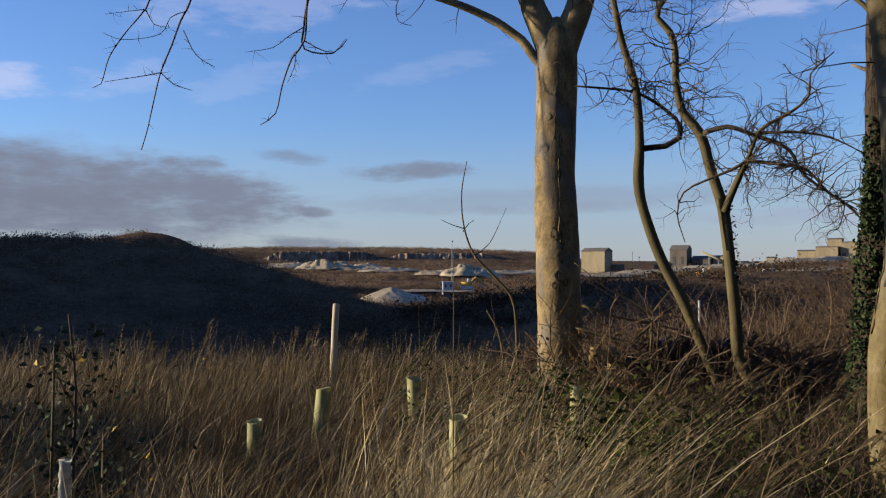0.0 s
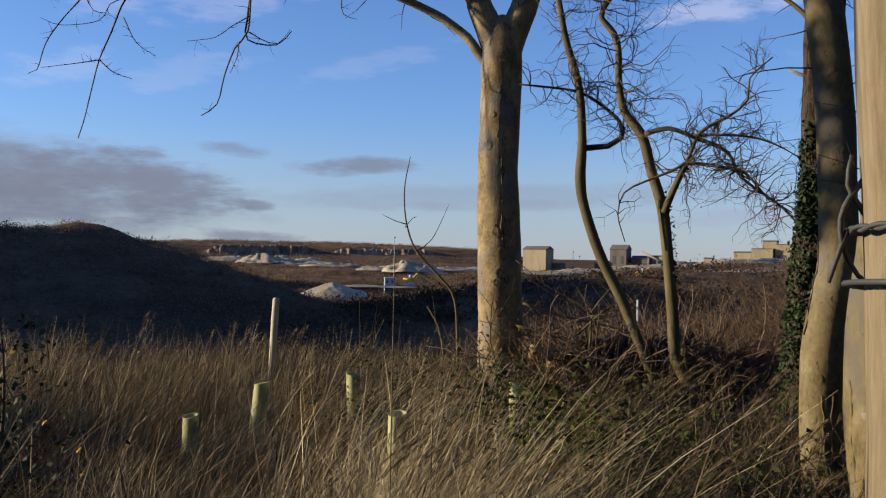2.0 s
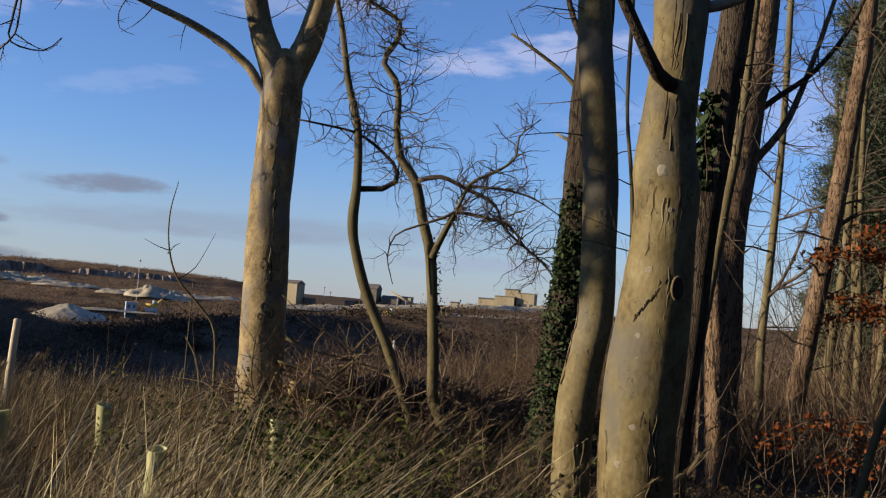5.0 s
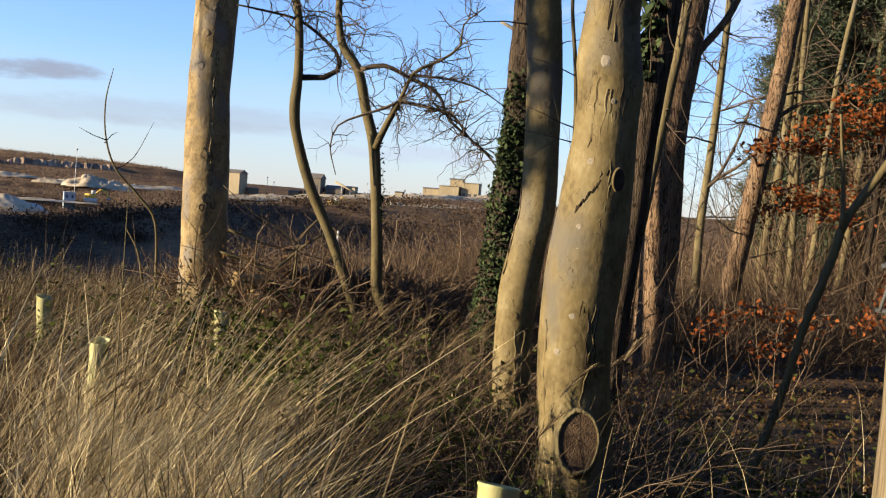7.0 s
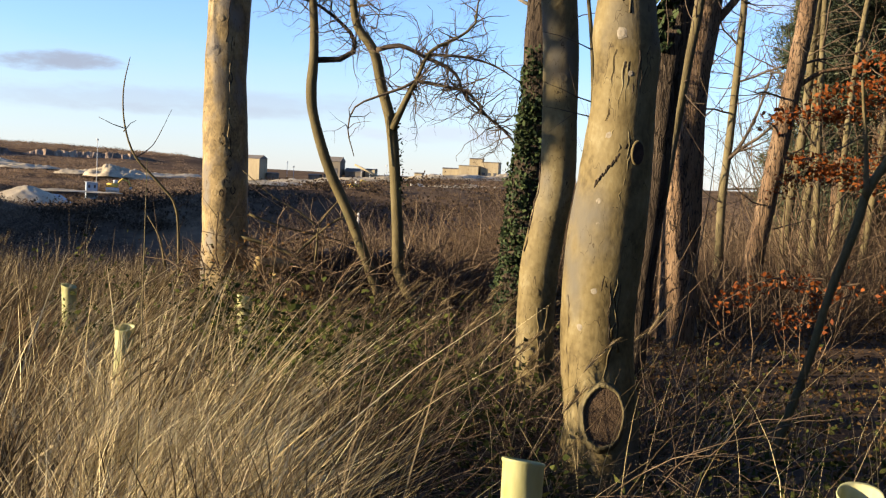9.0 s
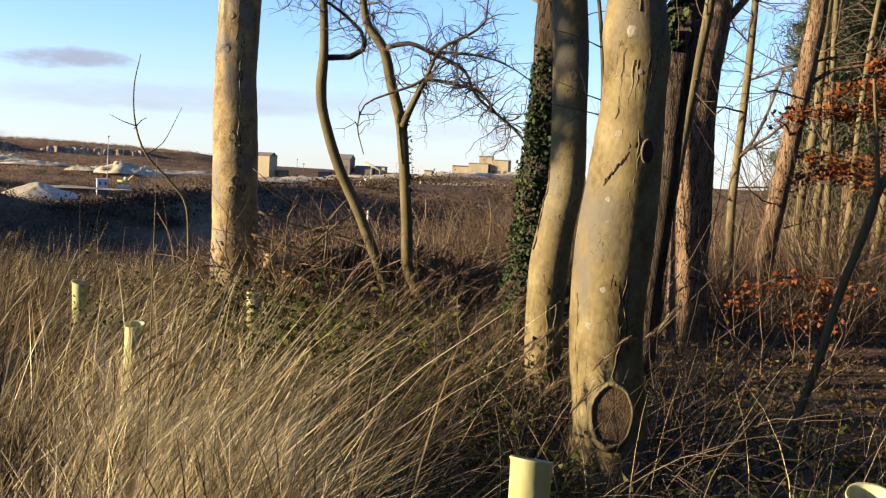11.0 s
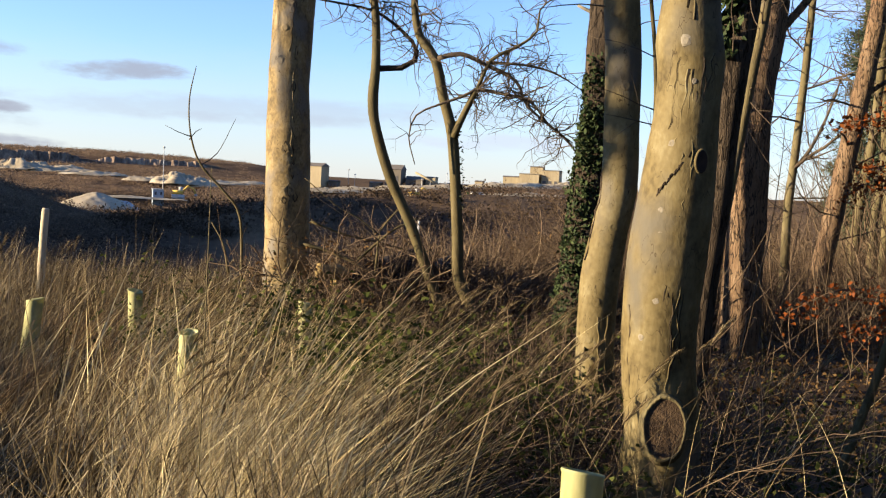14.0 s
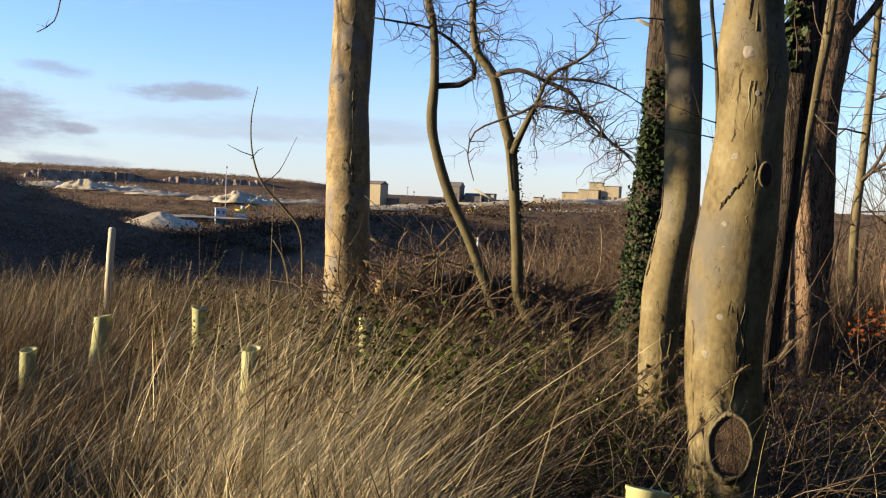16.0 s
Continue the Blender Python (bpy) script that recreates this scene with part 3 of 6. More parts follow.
HANG = [
    ([(-2.2, 9.24, 4.3), (-2.32, 9.21, 3.82), (-2.40, 9.19, 3.64), (-2.48, 9.17, 3.40), (-2.57, 9.15, 3.16), (-2.63, 9.13, 2.88), (-2.68, 9.11, 2.62), (-2.73, 9.1, 2.44)], 0.011),
    ([(-2.57, 9.15, 3.15), (-2.77, 9.09, 3.1), (-3.03, 9.0, 3.04)], 0.006), ([(-2.57, 9.15, 3.15), (-2.46, 9.18, 3.05), (-2.3, 9.22, 3.0)], 0.006),
    ([(-2.38, 9.2, 3.55), (-2.27, 9.23, 3.33), (-2.1, 9.26, 3.22)], 0.006), ([(-2.37, 9.2, 3.72), (-2.49, 9.17, 3.66), (-2.58, 9.14, 3.5), (-2.88, 9.05, 3.43), (-3.05, 9.0, 3.48)], 0.006),
    ([(-2.55, 9.2, 4.3), (-2.67, 9.12, 3.8), (-2.73, 9.1, 3.68), (-2.88, 9.05, 3.47), (-3.0, 9.02, 3.26), (-3.06, 8.99, 3.02), (-3.13, 8.97, 2.98)], 0.009),
    ([(-2.7, 9.11, 3.72), (-2.85, 9.1, 3.7), (-3.05, 9.05, 3.66)], 0.005), ([(-2.7, 9.11, 3.72), (-2.62, 9.1, 3.58), (-2.5, 9.1, 3.56)], 0.005),
    ([(-1.5, 8.0, 4.1), (-1.0, 7.55, 3.75), (-1.02, 7.53, 3.38), (-1.04, 7.53, 3.08), (-1.13, 7.52, 2.95), (-1.2, 7.5, 2.74), (-1.25, 7.5, 2.53), (-1.36, 7.48, 2.44)], 0.009),
    ([(-1.05, 7.53, 3.18), (-1.17, 7.51, 3.1), (-1.27, 7.49, 3.02), (-1.47, 7.46, 2.98)], 0.005), ([(-1.04, 7.53, 3.08), (-0.95, 7.54, 3.03), (-0.82, 7.56, 3.0), (-0.73, 7.56, 3.11)], 0.005),
    ([(-1.1, 7.52, 3.0), (-1.11, 7.5, 2.88), (-1.16, 7.5, 2.76)], 0.004),
    ([(-0.35, 9.06, 3.9), (-0.42, 9.0, 3.72), (-0.40, 8.98, 3.58), (-0.28, 8.98, 3.54)], 0.006),
]
for pts, r in HANG:
    rows = curve(hang, pts, r, r * 0.4, 4, 0.06, 0.25)
    twigs_along(hang, rows, 7, 0.10, 0.003, 0, lo=0.3, up=0, kink=0.5, seg=0.04)
part("twig", hang, TWIG, fork_tree)
crown = Geo()
for rows, n in ((FB, 16), (FL, 10), (FR, 34), (FC, 5)):
    twigs_along(crown, rows, n, 0.55, 0.007, 2, (0, 0, 0.1), lo=0.15, kink=0.4, spawn=0.45)
part("twig", crown, TWIG, fork_tree)
ridge(fork_tree, FA, *wavy(1.62, 2.55, 6, 14, 2.0), 0.005, BARK)
ridge(fork_tree, FA, *wavy(1.60, 1.95, 10, 8, 2.5, 8), 0.008, BARK)
for z, a, s in ((1.31, 2, 0.035), (1.48, 10, 0.03), (1.22, -28, 0.018), (1.20, -14, 0.016), (1.02, -20, 0.03), (0.9, 20, 0.035), (0.82, -20, 0.025), (2.05, -35, 0.02), (2.42, -30, 0.022), (1.66, -8, 0.03), (1.72, 16, 0.026), (2.7, -24, 0.02), (2.9, 4, 0.024)):
    knot(fork_tree, FA, z, a, s, BARK)
for z, a, w in ((1.31, 3, 0.06), (1.48, 11, 0.07), (1.22, -10, 0.03), (1.02, -18, 0.035), (0.86, -24, 0.03), (0.9, 18, 0.05), (1.68, -7, 0.05), (1.25, 18, 0.04), (1.9, 9, 0.06), (2.2, 12, 0.05)):
    # lozenge scars: two dark seams that bow apart and meet again
    for side in (-1, 1):
        zs = [z - w + 2 * w * k / 6 for k in range(7)]
        ridge(fork_tree, FA, zs, [a + side * 5.5 * math.sin(math.pi * k / 6) + rng.gauss(0, 0.4) for k in range(7)], 0.0055, BARK_DARK, "bark_scar")
for z0, z1, a0, a1 in ((1.95, 2.55, 10, 15), (1.5, 2.0, 13, 9), (2.5, 3.1, -4, 2)):
    ridge(fork_tree, FA, *wavy(z0, z1, a0, a1, 1.6), 0.0045, BARK_DARK, "bark_crack")


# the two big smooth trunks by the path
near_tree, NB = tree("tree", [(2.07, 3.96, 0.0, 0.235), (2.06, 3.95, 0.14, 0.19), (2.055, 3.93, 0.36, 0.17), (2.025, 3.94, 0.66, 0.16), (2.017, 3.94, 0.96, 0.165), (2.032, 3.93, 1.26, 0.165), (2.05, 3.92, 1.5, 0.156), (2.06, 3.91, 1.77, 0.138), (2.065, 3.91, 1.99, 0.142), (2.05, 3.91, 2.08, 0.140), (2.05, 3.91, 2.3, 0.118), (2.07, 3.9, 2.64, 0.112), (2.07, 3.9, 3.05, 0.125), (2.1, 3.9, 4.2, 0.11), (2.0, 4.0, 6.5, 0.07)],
                     BARK_DIMMED, "thick smooth-barked tree with knots, a hollow and raised seams of bark", 36, 0.05)
NBL = limb(near_tree, [(2.06, 3.9, 2.47), (1.97, 3.78, 2.43), (1.88, 3.72, 2.45), (1.77, 3.66, 2.55), (1.65, 3.61, 2.69), (1.53, 3.55, 2.82), (1.4, 3.5, 3.0), (1.1, 3.4, 3.6)], 0.033, 0.018, BARK_DARK, "limb", 12)
NBR = limb(near_tree, [(2.1, 3.88, 2.8), (2.22, 3.84, 2.83), (2.3, 3.8, 2.86), (2.39, 3.74, 2.95), (2.54, 3.63, 3.05), (2.7, 3.5, 3.2)], 0.028, 0.016, KNOT, "broken_limb", 9, 0.15, "pale broken limb with the bark gone")
nb = Geo()
twigs_along(nb, NBL, 10, 0.5, 0.006, 2, lo=0.4)
twigs_along(nb, NB[len(NB) // 2:], 10, 0.6, 0.007, 2, (0.1, 0, 0.1), lo=0.1)
part("twig", nb, TWIG, near_tree)
knot(near_tree, NB, 2.065, -8, 0.012, KNOT, "pale_knot")
knot(near_tree, NB, 1.26, -16, 0.009, KNOT, "pale_knot")
for z, a, sz in ((1.64, -20, 0.008), (1.36, -22, 0.007), (1.9, 6, 0.006), (0.98, -10, 0.008), (1.1, 20, 0.006), (0.82, -30, 0.007)):
    knot(near_tree, NB, z, a, sz, KNOT, "pale_knot")
for z0, z1, a0, a1 in ((2.0, 1.66, 20, 16), (1.97, 1.62, 24, 30), (1.86, 1.62, 12, 15), (1.34, 0.98, 4, 2), (1.34, 1.0, 9, 6), (1.12, 0.7, 12, 18), (2.9, 2.3, 0, -4), (2.85, 2.25, -14, -10)):
    ridge(near_tree, NB, *wavy(z0, z1, a0, a1, 1.2, 10), 0.0032, BARK_DARK, "bark_crack")
knot(near_tree, NB, 2.40, -20, 0.030, BARK_DIMMED)
for z0, z1, a0, a1, sw, r in ((1.85, 1.35, 10, 22, 2.5, 0.006), (1.95, 1.62, -6, -12, 1.5, 0.007), (1.95, 1.55, 2, -4, 1.5, 0.006), (1.56, 1.28, 18, 6, 1.5, 0.005), (1.30, 0.72, 14, 30, 3.0, 0.006), (1.28, 1.0, 18, 28, 3.0, 0.006),
                              (1.15, 0.78, 30, 24, 3.0, 0.006), (2.02, 1.62, 34, 26, 2.0, 0.006), (1.98, 1.7, 42, 34, 2.0, 0.005), (0.95, 0.55, -58, -50, 2.0, 0.012), (2.75, 2.2, -4, -8, 2.0, 0.006), (2.75, 2.15, 12, 6, 2.0, 0.007), (2.0, 1.7, -24, -30, 2, 0.004), (0.7, 0.3, -10, -20, 4, 0.008), (0.75, 0.3, 15, 10, 4, 0.009)):
    zs, turns = wavy(z0, z1, a0, a1, sw * 1.25, 11)
    ridge(near_tree, NB, zs, turns, r * 0.6, BARK_DIMMED)
    ridge(near_tree, NB, zs, [v + 2.4 for v in turns], r * 0.34, BARK_DARK, "bark_crack")
for k in range(16):
    p0 = rng.uniform(0, 1)
    ridge(near_tree, NB, *wavy(1.44 + 0.18 * p0, 1.41 + 0.18 * p0, -32 + 46 * p0, -35 + 46 * p0, 0.5, 3), 0.004, BARK_DARK, "bark_scar")
# the hollow where a limb was shed
hp, hn = skin(NB, 1.57, 31, 0.985)
hg, hr = Geo(), hn.cross(Vector((0, 0, 1)))
ringrows = [(*(hp + hr * math.cos(a) * 0.026 + Vector((0, 0, 1)) * math.sin(a) * 0.048), 0.0075) for a in [2 * math.pi * k / 18 for k in range(19)]]
tube(hg, ringrows, 7, 0.2, cap=False)
hollow = part("hollow", hg, BARK_DIMMED, near_tree)
# flat disc on the bark: the hole's inner shade is put into its colour
hg = Geo()
hg.add([hp + hn * 0.008] + [hp + hr * math.cos(a) * 0.026 + Vector((0, 0, 1)) * math.sin(a) * 0.048 + hn * 0.009 for a in [2 * math.pi * k / 14 for k in range(14)]], [(0, 1 + k, 1 + (k + 1) % 14) for k in range(14)])
part("hole", hg, HOLLOW, hollow, "flat disc coloured dark like the shaded inside of a rotten hole", at=tuple(hp))

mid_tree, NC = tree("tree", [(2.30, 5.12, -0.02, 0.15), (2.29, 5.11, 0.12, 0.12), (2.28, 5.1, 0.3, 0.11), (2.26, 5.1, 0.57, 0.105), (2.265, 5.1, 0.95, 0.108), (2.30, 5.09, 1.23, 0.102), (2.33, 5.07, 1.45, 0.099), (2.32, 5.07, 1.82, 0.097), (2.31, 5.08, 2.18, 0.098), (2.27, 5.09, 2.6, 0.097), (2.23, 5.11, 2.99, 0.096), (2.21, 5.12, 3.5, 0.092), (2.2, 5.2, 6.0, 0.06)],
                    BARK_DIMMED, "slim smooth-barked tree with grey-brown bark, leaning in its middle", 28, 0.04)
for z, a, s in ((0.83, -10, 0.02), (1.24, 10, 0.018), (1.62, -20, 0.016), (0.62, -25, 0.015), (2.0, 10, 0.016), (2.4, -15, 0.02)):
    knot(mid_tree, NC, z, a, s, BARK_DIMMED)
ridge(mid_tree, NC, *wavy(1.55, 1.05, -80, -62, 3), 0.009, BARK_DARK)
ridge(mid_tree, NC, *wavy(0.75, 0.15, 5, 15, 3), 0.006, BARK_DIMMED)
ridge(mid_tree, NC, *wavy(0.75, 0.15, 35, 25, 3), 0.008, BARK_DIMMED)
cg = Geo()
twigs_along(cg, NC[len(NC) // 3:], 22, 0.5, 0.006, 2, (0, 0, 0.1), lo=0.05)
part("twig", cg, TWIG, mid_tree)
# a thin creeper stem up between the two trunks
creeper = thing("creeper_stem", (2.45, 4.95, ground_z(2.45, 4.95)), "thin brown woody stem climbing between two trunks", "vine")
cg = Geo()
CS = curve(cg, [(2.52, 4.95, 0.05), (2.50, 4.95, 0.7), (2.44, 4.94, 1.45), (2.45, 4.93, 1.85), (2.42, 4.93, 2.2), (2.36, 4.92, 2.6), (2.35, 4.92, 3.3), (2.3, 4.92, 4.0)], 0.017, 0.009, 7, 0.08, 0.15)
part("stem", cg, BARK_THIN, creeper)
cg = Geo()
for z, dx in ((1.8, -1), (1.88, -0.9), (2.15, -0.6), (1.7, 0.6), (2.5, 0.5)):
    grow(cg, (2.44, 4.93, z), (dx, -0.1, 0.15), 0.35, 0.005, 1, kink=0.2)
part("twig", cg, TWIG, creeper)


# ivy-clad trunk behind them
ivy_tree, ND = tree("tree", [(3.12, 7.36, -0.05, 0.24), (3.13, 7.35, 0.4, 0.165), (3.14, 7.34, 0.81, 0.15), (3.16, 7.33, 1.25, 0.145), (3.19, 7.32, 1.61, 0.145), (3.22, 7.3, 2.05, 0.145), (3.22, 7.29, 2.59, 0.15), (3.23, 7.29, 3.14, 0.145), (3.24, 7.28, 3.96, 0.135), (3.2, 7.3, 6.5, 0.09)],
                    BARK_DARK, "dark rough-barked tree with ivy climbing its trunk", 22, 0.08)
DB = limb(ivy_tree, [(3.2, 7.3, 3.16), (3.13, 7.32, 3.24), (3.02, 7.38, 3.37), (2.8, 7.47, 3.54), (2.62, 7.54, 3.66)], 0.026, 0.009, BARK_THIN, "limb", 7, 0.15)
DE = limb(ivy_tree, [(3.2, 7.3, 3.4), (3.16, 7.3, 3.6), (3.1, 7.34, 3.74), (3.02, 7.38, 4.0), (2.95, 7.4, 4.5)], 0.03, 0.02, BARK_DARK, "limb", 8)
limb(ivy_tree, [(3.18, 7.3, 2.78), (3.0, 7.38, 2.87)], 0.02, 0.012, KNOT, "broken_limb", 7, 0.2, "short pale snapped stub")
cg = Geo()
twigs_along(cg, DE, 12, 0.5, 0.006, 2, (-0.3, 0, 0.05), lo=0.1)
twigs_along(cg, DB, 6, 0.25, 0.005, 1, lo=0.3)
twigs_along(cg, ND[len(ND) // 3:], 20, 0.55, 0.006, 2, (-0.2, 0, 0.05), lo=0.05)
part("twig", cg, TWIG, ivy_tree)


def ivy_on(t, rows, z0, z1, count, spread, size=0.05, face=-110, width=120):
    pts = []
    for _ in range(count):
        z = z0 + (z1 - z0) * rng.random() ** 1.3
        p, nrm = skin(rows, z, face + rng.gauss(0, 0.5) * width, 1.0)
        pts.append(p + nrm * abs(rng.gauss(0, 1)) * spread)
    v, q = leaves(np.array(pts), np.array([size * rng.uniform(0.6, 1.3) for _ in pts]), 0.8, 0.3)
    fast_mesh("ivy", v - np.array(t["base"]), q, IVY, "dark glossy ivy leaves", "", "stuff", t)


ivy_on(ivy_tree, ND, 0.1, 2.35, 3200, 0.009, 0.034, -45, 130)
for _ in range(26):
    z = rng.uniform(0.4, 2.3)
    ivy_on(ivy_tree, ND, z, z + rng.uniform(0.1, 0.3), 45, 0.024, 0.038, rng.uniform(-90, 30), 22)

# leaning trunk, its neighbours and the pines of the wood
lean_tree, NF = tree("tree", [(3.42, 6.1, -0.1, 0.14), (3.445, 6.06, 0.22, 0.105), (3.465, 6.05, 0.65, 0.092), (3.50, 6.03, 1.1, 0.088), (3.52, 6.01, 1.6, 0.09), (3.535, 6.0, 2.05, 0.098), (3.57, 5.98, 2.55, 0.108), (3.6, 5.94, 3.1, 0.112), (3.65, 5.91, 3.65, 0.105), (3.8, 5.9, 5.5, 0.07)],
                     BARK_DARK, "dark grey-brown leaning tree with a tuft of ivy", 20, 0.06)
g = Geo()
twigs_along(g, NF[len(NF) // 3:], 12, 0.6, 0.008, 2, (0.1, 0, 0.1), lo=0.1)
part("twig", g, TWIG, lean_tree)
ivy_on(lean_tree, NF, 2.35, 3.0, 220, 0.03, 0.075, -50, 50)
pole_tree, NG = tree("tree", [(3.73, 6.5, -0.1, 0.05), (3.75, 6.46, 0.18, 0.042), (3.78, 6.44, 0.84, 0.038), (3.83, 6.4, 1.42, 0.038), (3.88, 6.37, 1.91, 0.038), (3.93, 6.34, 2.39, 0.037), (3.99, 6.32, 2.9, 0.035), (4.1, 6.3, 4.5, 0.02)],
                     BARK_GREEN, "slender leaning sapling with mossy green bark", 12, 0.08)
g = Geo()
twigs_along(g, NG[len(NG) // 4:], 14, 0.5, 0.006, 2, (0.1, 0, 0.1), lo=0.1)
part("twig", g, TWIG, pole_tree)
red_tree, NE = tree("tree", [(5.04, 8.08, -0.25, 0.26), (5.05, 8.06, 0.0, 0.205), (5.06, 8.04, 0.5, 0.182), (5.05, 8.03, 1.12, 0.175), (5.04, 8.02, 1.74, 0.168), (5.04, 8.01, 2.35, 0.16), (5.09, 7.97, 2.9, 0.15), (5.14, 7.94, 3.5, 0.142), (5.2, 7.9, 4.2, 0.13), (5.3, 7.9, 7.0, 0.08)],
                    BARK_PINE, "pine trunk with flaking red-brown bark", 22, 0.09)
ER = limb(red_tree, [(5.06, 7.98, 2.75), (5.25, 7.95, 3.0), (5.5, 7.9, 3.35), (5.7, 7.85, 3.9), (5.9, 7.8, 4.6)], 0.045, 0.02, BARK_PINE, "limb", 9)
ER2 = limb(red_tree, [(5.08, 7.98, 3.3), (5.35, 7.9, 3.55), (5.7, 7.8, 3.85), (6.0, 7.7, 4.3), (6.2, 7.6, 4.9)], 0.035, 0.015, BARK_DARK, "limb", 8)
cg = Geo()
for rows in (ER, ER2, NE[len(NE) // 3:], NG[len(NG) // 2:], NF[len(NF) // 2:]):
    twigs_along(cg, rows, 14, 0.7, 0.007, 2, (0, 0, 0.08), lo=0.1)
part("twig", cg, TWIG, red_tree)
pale_tree, NH = tree("tree", [(7.9, 11.5, -0.3, 0.085), (7.91, 11.5, 0.5, 0.062), (7.9, 11.5, 1.3, 0.056), (7.94, 11.48, 2.2, 0.053), (7.98, 11.45, 3.3, 0.05), (8.0, 11.43, 4.5, 0.045), (8.0, 11.43, 7.0, 0.04)],
                     BARK_GREEN, "slim pale-barked tree in open scrub", 12, 0.06)
HB = limb(pale_tree, [(7.92, 11.49, 1.85), (8.1, 11.4, 2.15), (8.25, 11.3, 2.6), (8.35, 11.2, 3.1)], 0.03, 0.012, TWIG, "limb", 6)
cg = Geo()
twigs_along(cg, NH[len(NH) // 3:], 30, 0.9, 0.008, 2, (0, 0, 0.1), lo=0.1)
twigs_along(cg, HB, 8, 0.5, 0.006, 1, lo=0.2)
part("twig", cg, TWIG, pale_tree)
pine_tree, NI = tree("tree", [(7.55, 10.5, -0.3, 0.18), (7.66, 10.43, 0.6, 0.125), (7.76, 10.36, 1.4, 0.117), (7.86, 10.28, 2.3, 0.112), (7.95, 10.2, 3.2, 0.107), (8.04, 10.13, 4.2, 0.10), (8.14, 10.05, 5.4, 0.09), (8.3, 10.0, 8.5, 0.07)],
                     BARK_PINE, "leaning pine with orange bark", 18, 0.09)
limb(pine_tree, [(7.9, 10.25, 2.7), (8.2, 10.1, 2.95), (8.6, 9.95, 3.05), (9.0, 9.8, 3.3)], 0.03, 0.012, BARK_PINE, "limb", 7)
limb(pine_tree, [(7.84, 10.3, 2.1), (7.6, 10.1, 2.25), (7.3, 9.9, 2.3)], 0.02, 0.008, BARK_PINE, "limb", 6)
g = Geo()
twigs_along(g, NI[len(NI) // 4:], 16, 0.7, 0.008, 2, (0, 0, 0.05), lo=0.1)
part("twig", g, TWIG, pine_tree)


# thin paired stems beside the log pile
pair_l, TL = tree("tree", [(2.44, 8.14, -0.08, 0.062), (2.4, 8.15, 0.06, 0.05), (2.22, 8.2, 0.48, 0.047), (1.99, 8.26, 1.05, 0.045), (1.79, 8.31, 1.47, 0.044), (1.66, 8.34, 1.86, 0.043), (1.62, 8.34, 2.1, 0.045), (1.63, 8.34, 2.43, 0.04), (1.60, 8.35, 2.87, 0.034), (1.49, 8.37, 3.27, 0.028), (1.40, 8.38, 3.72, 0.024), (1.34, 8.39, 3.95, 0.02), (1.25, 8.4, 4.35, 0.016), (1.2, 8.4, 4.9, 0.01)],
                  BARK_THIN, "thin crooked tree with olive-brown bark", 14, 0.09, "paired thin stems")
LK = limb(pair_l, [(1.63, 8.34, 2.36), (1.72, 8.33, 2.37), (1.84, 8.3, 2.38), (1.95, 8.27, 2.45), (1.96, 8.27, 2.52), (1.92, 8.28, 2.6), (1.75, 8.32, 2.75), (1.57, 8.35, 2.84), (1.3, 8.4, 2.88), (1.1, 8.43, 2.9)], 0.028, 0.007, BARK_DARK, "limb", 8)
pair_r, TR = tree("tree", [(2.62, 8.0, -0.05, 0.065), (2.55, 8.01, 0.2, 0.055), (2.50, 8.02, 0.38, 0.05), (2.37, 8.06, 0.63, 0.05), (2.34, 8.07, 0.99, 0.046), (2.3, 8.08, 1.44, 0.045), (2.25, 8.09, 1.85, 0.045), (2.16, 8.12, 2.17, 0.042), (2.08, 8.13, 2.46, 0.042), (1.95, 8.17, 2.64, 0.035), (1.9, 8.18, 2.87, 0.03), (1.89, 8.18, 3.15, 0.028), (1.85, 8.19, 3.3, 0.028), (1.75, 8.2, 3.42, 0.026), (1.76, 8.2, 3.5, 0.025), (1.84, 8.19, 3.63, 0.024), (1.85, 8.18, 3.78, 0.022), (1.75, 8.2, 3.86, 0.018), (1.6, 8.2, 3.93, 0.015), (1.45, 8.2, 4.1, 0.012), (1.4, 8.2, 4.5, 0.008), (1.6, 8.24, 3.88, 0.012)],
                  BARK_THIN, "thin crooked tree with olive-brown bark and arching twigs", 14, 0.09, "paired thin stems")
R1 = limb(pair_r, [(2.25, 8.05, 1.82), (2.32, 8.0, 2.02), (2.4, 7.95, 2.22)], 0.032, 0.025, BARK_THIN, "limb", 8)
R2 = limb(pair_r, [(2.1, 8.1, 2.46), (2.26, 8.0, 2.5), (2.46, 7.93, 2.42), (2.7, 7.85, 2.3), (2.8, 7.81, 2.1), (3.08, 7.71, 1.87), (3.19, 7.66, 1.74)], 0.022, 0.007, TWIG, "limb", 7)
R3 = limb(pair_r, [(2.4, 7.94, 2.22), (2.5, 7.91, 2.46), (2.7, 7.85, 2.58), (2.84, 7.8, 2.71), (2.85, 7.79, 2.88), (3.01, 7.73, 3.04)], 0.018, 0.005, BARK_THIN, "limb", 6)
R4 = limb(pair_r, [(2.4, 7.94, 2.22), (2.28, 7.98, 2.15), (2.09, 8.03, 2.07), (1.93, 8.07, 1.98), (1.88, 8.08, 1.8), (1.94, 8.07, 1.58)], 0.015, 0.004, TWIG, "limb", 6)
R5 = limb(pair_r, [(2.4, 7.94, 2.22), (2.62, 7.88, 2.19), (2.82, 7.81, 2.14), (2.97, 7.75, 1.96), (3.16, 7.68, 1.82)], 0.016, 0.005, TWIG, "limb", 6)
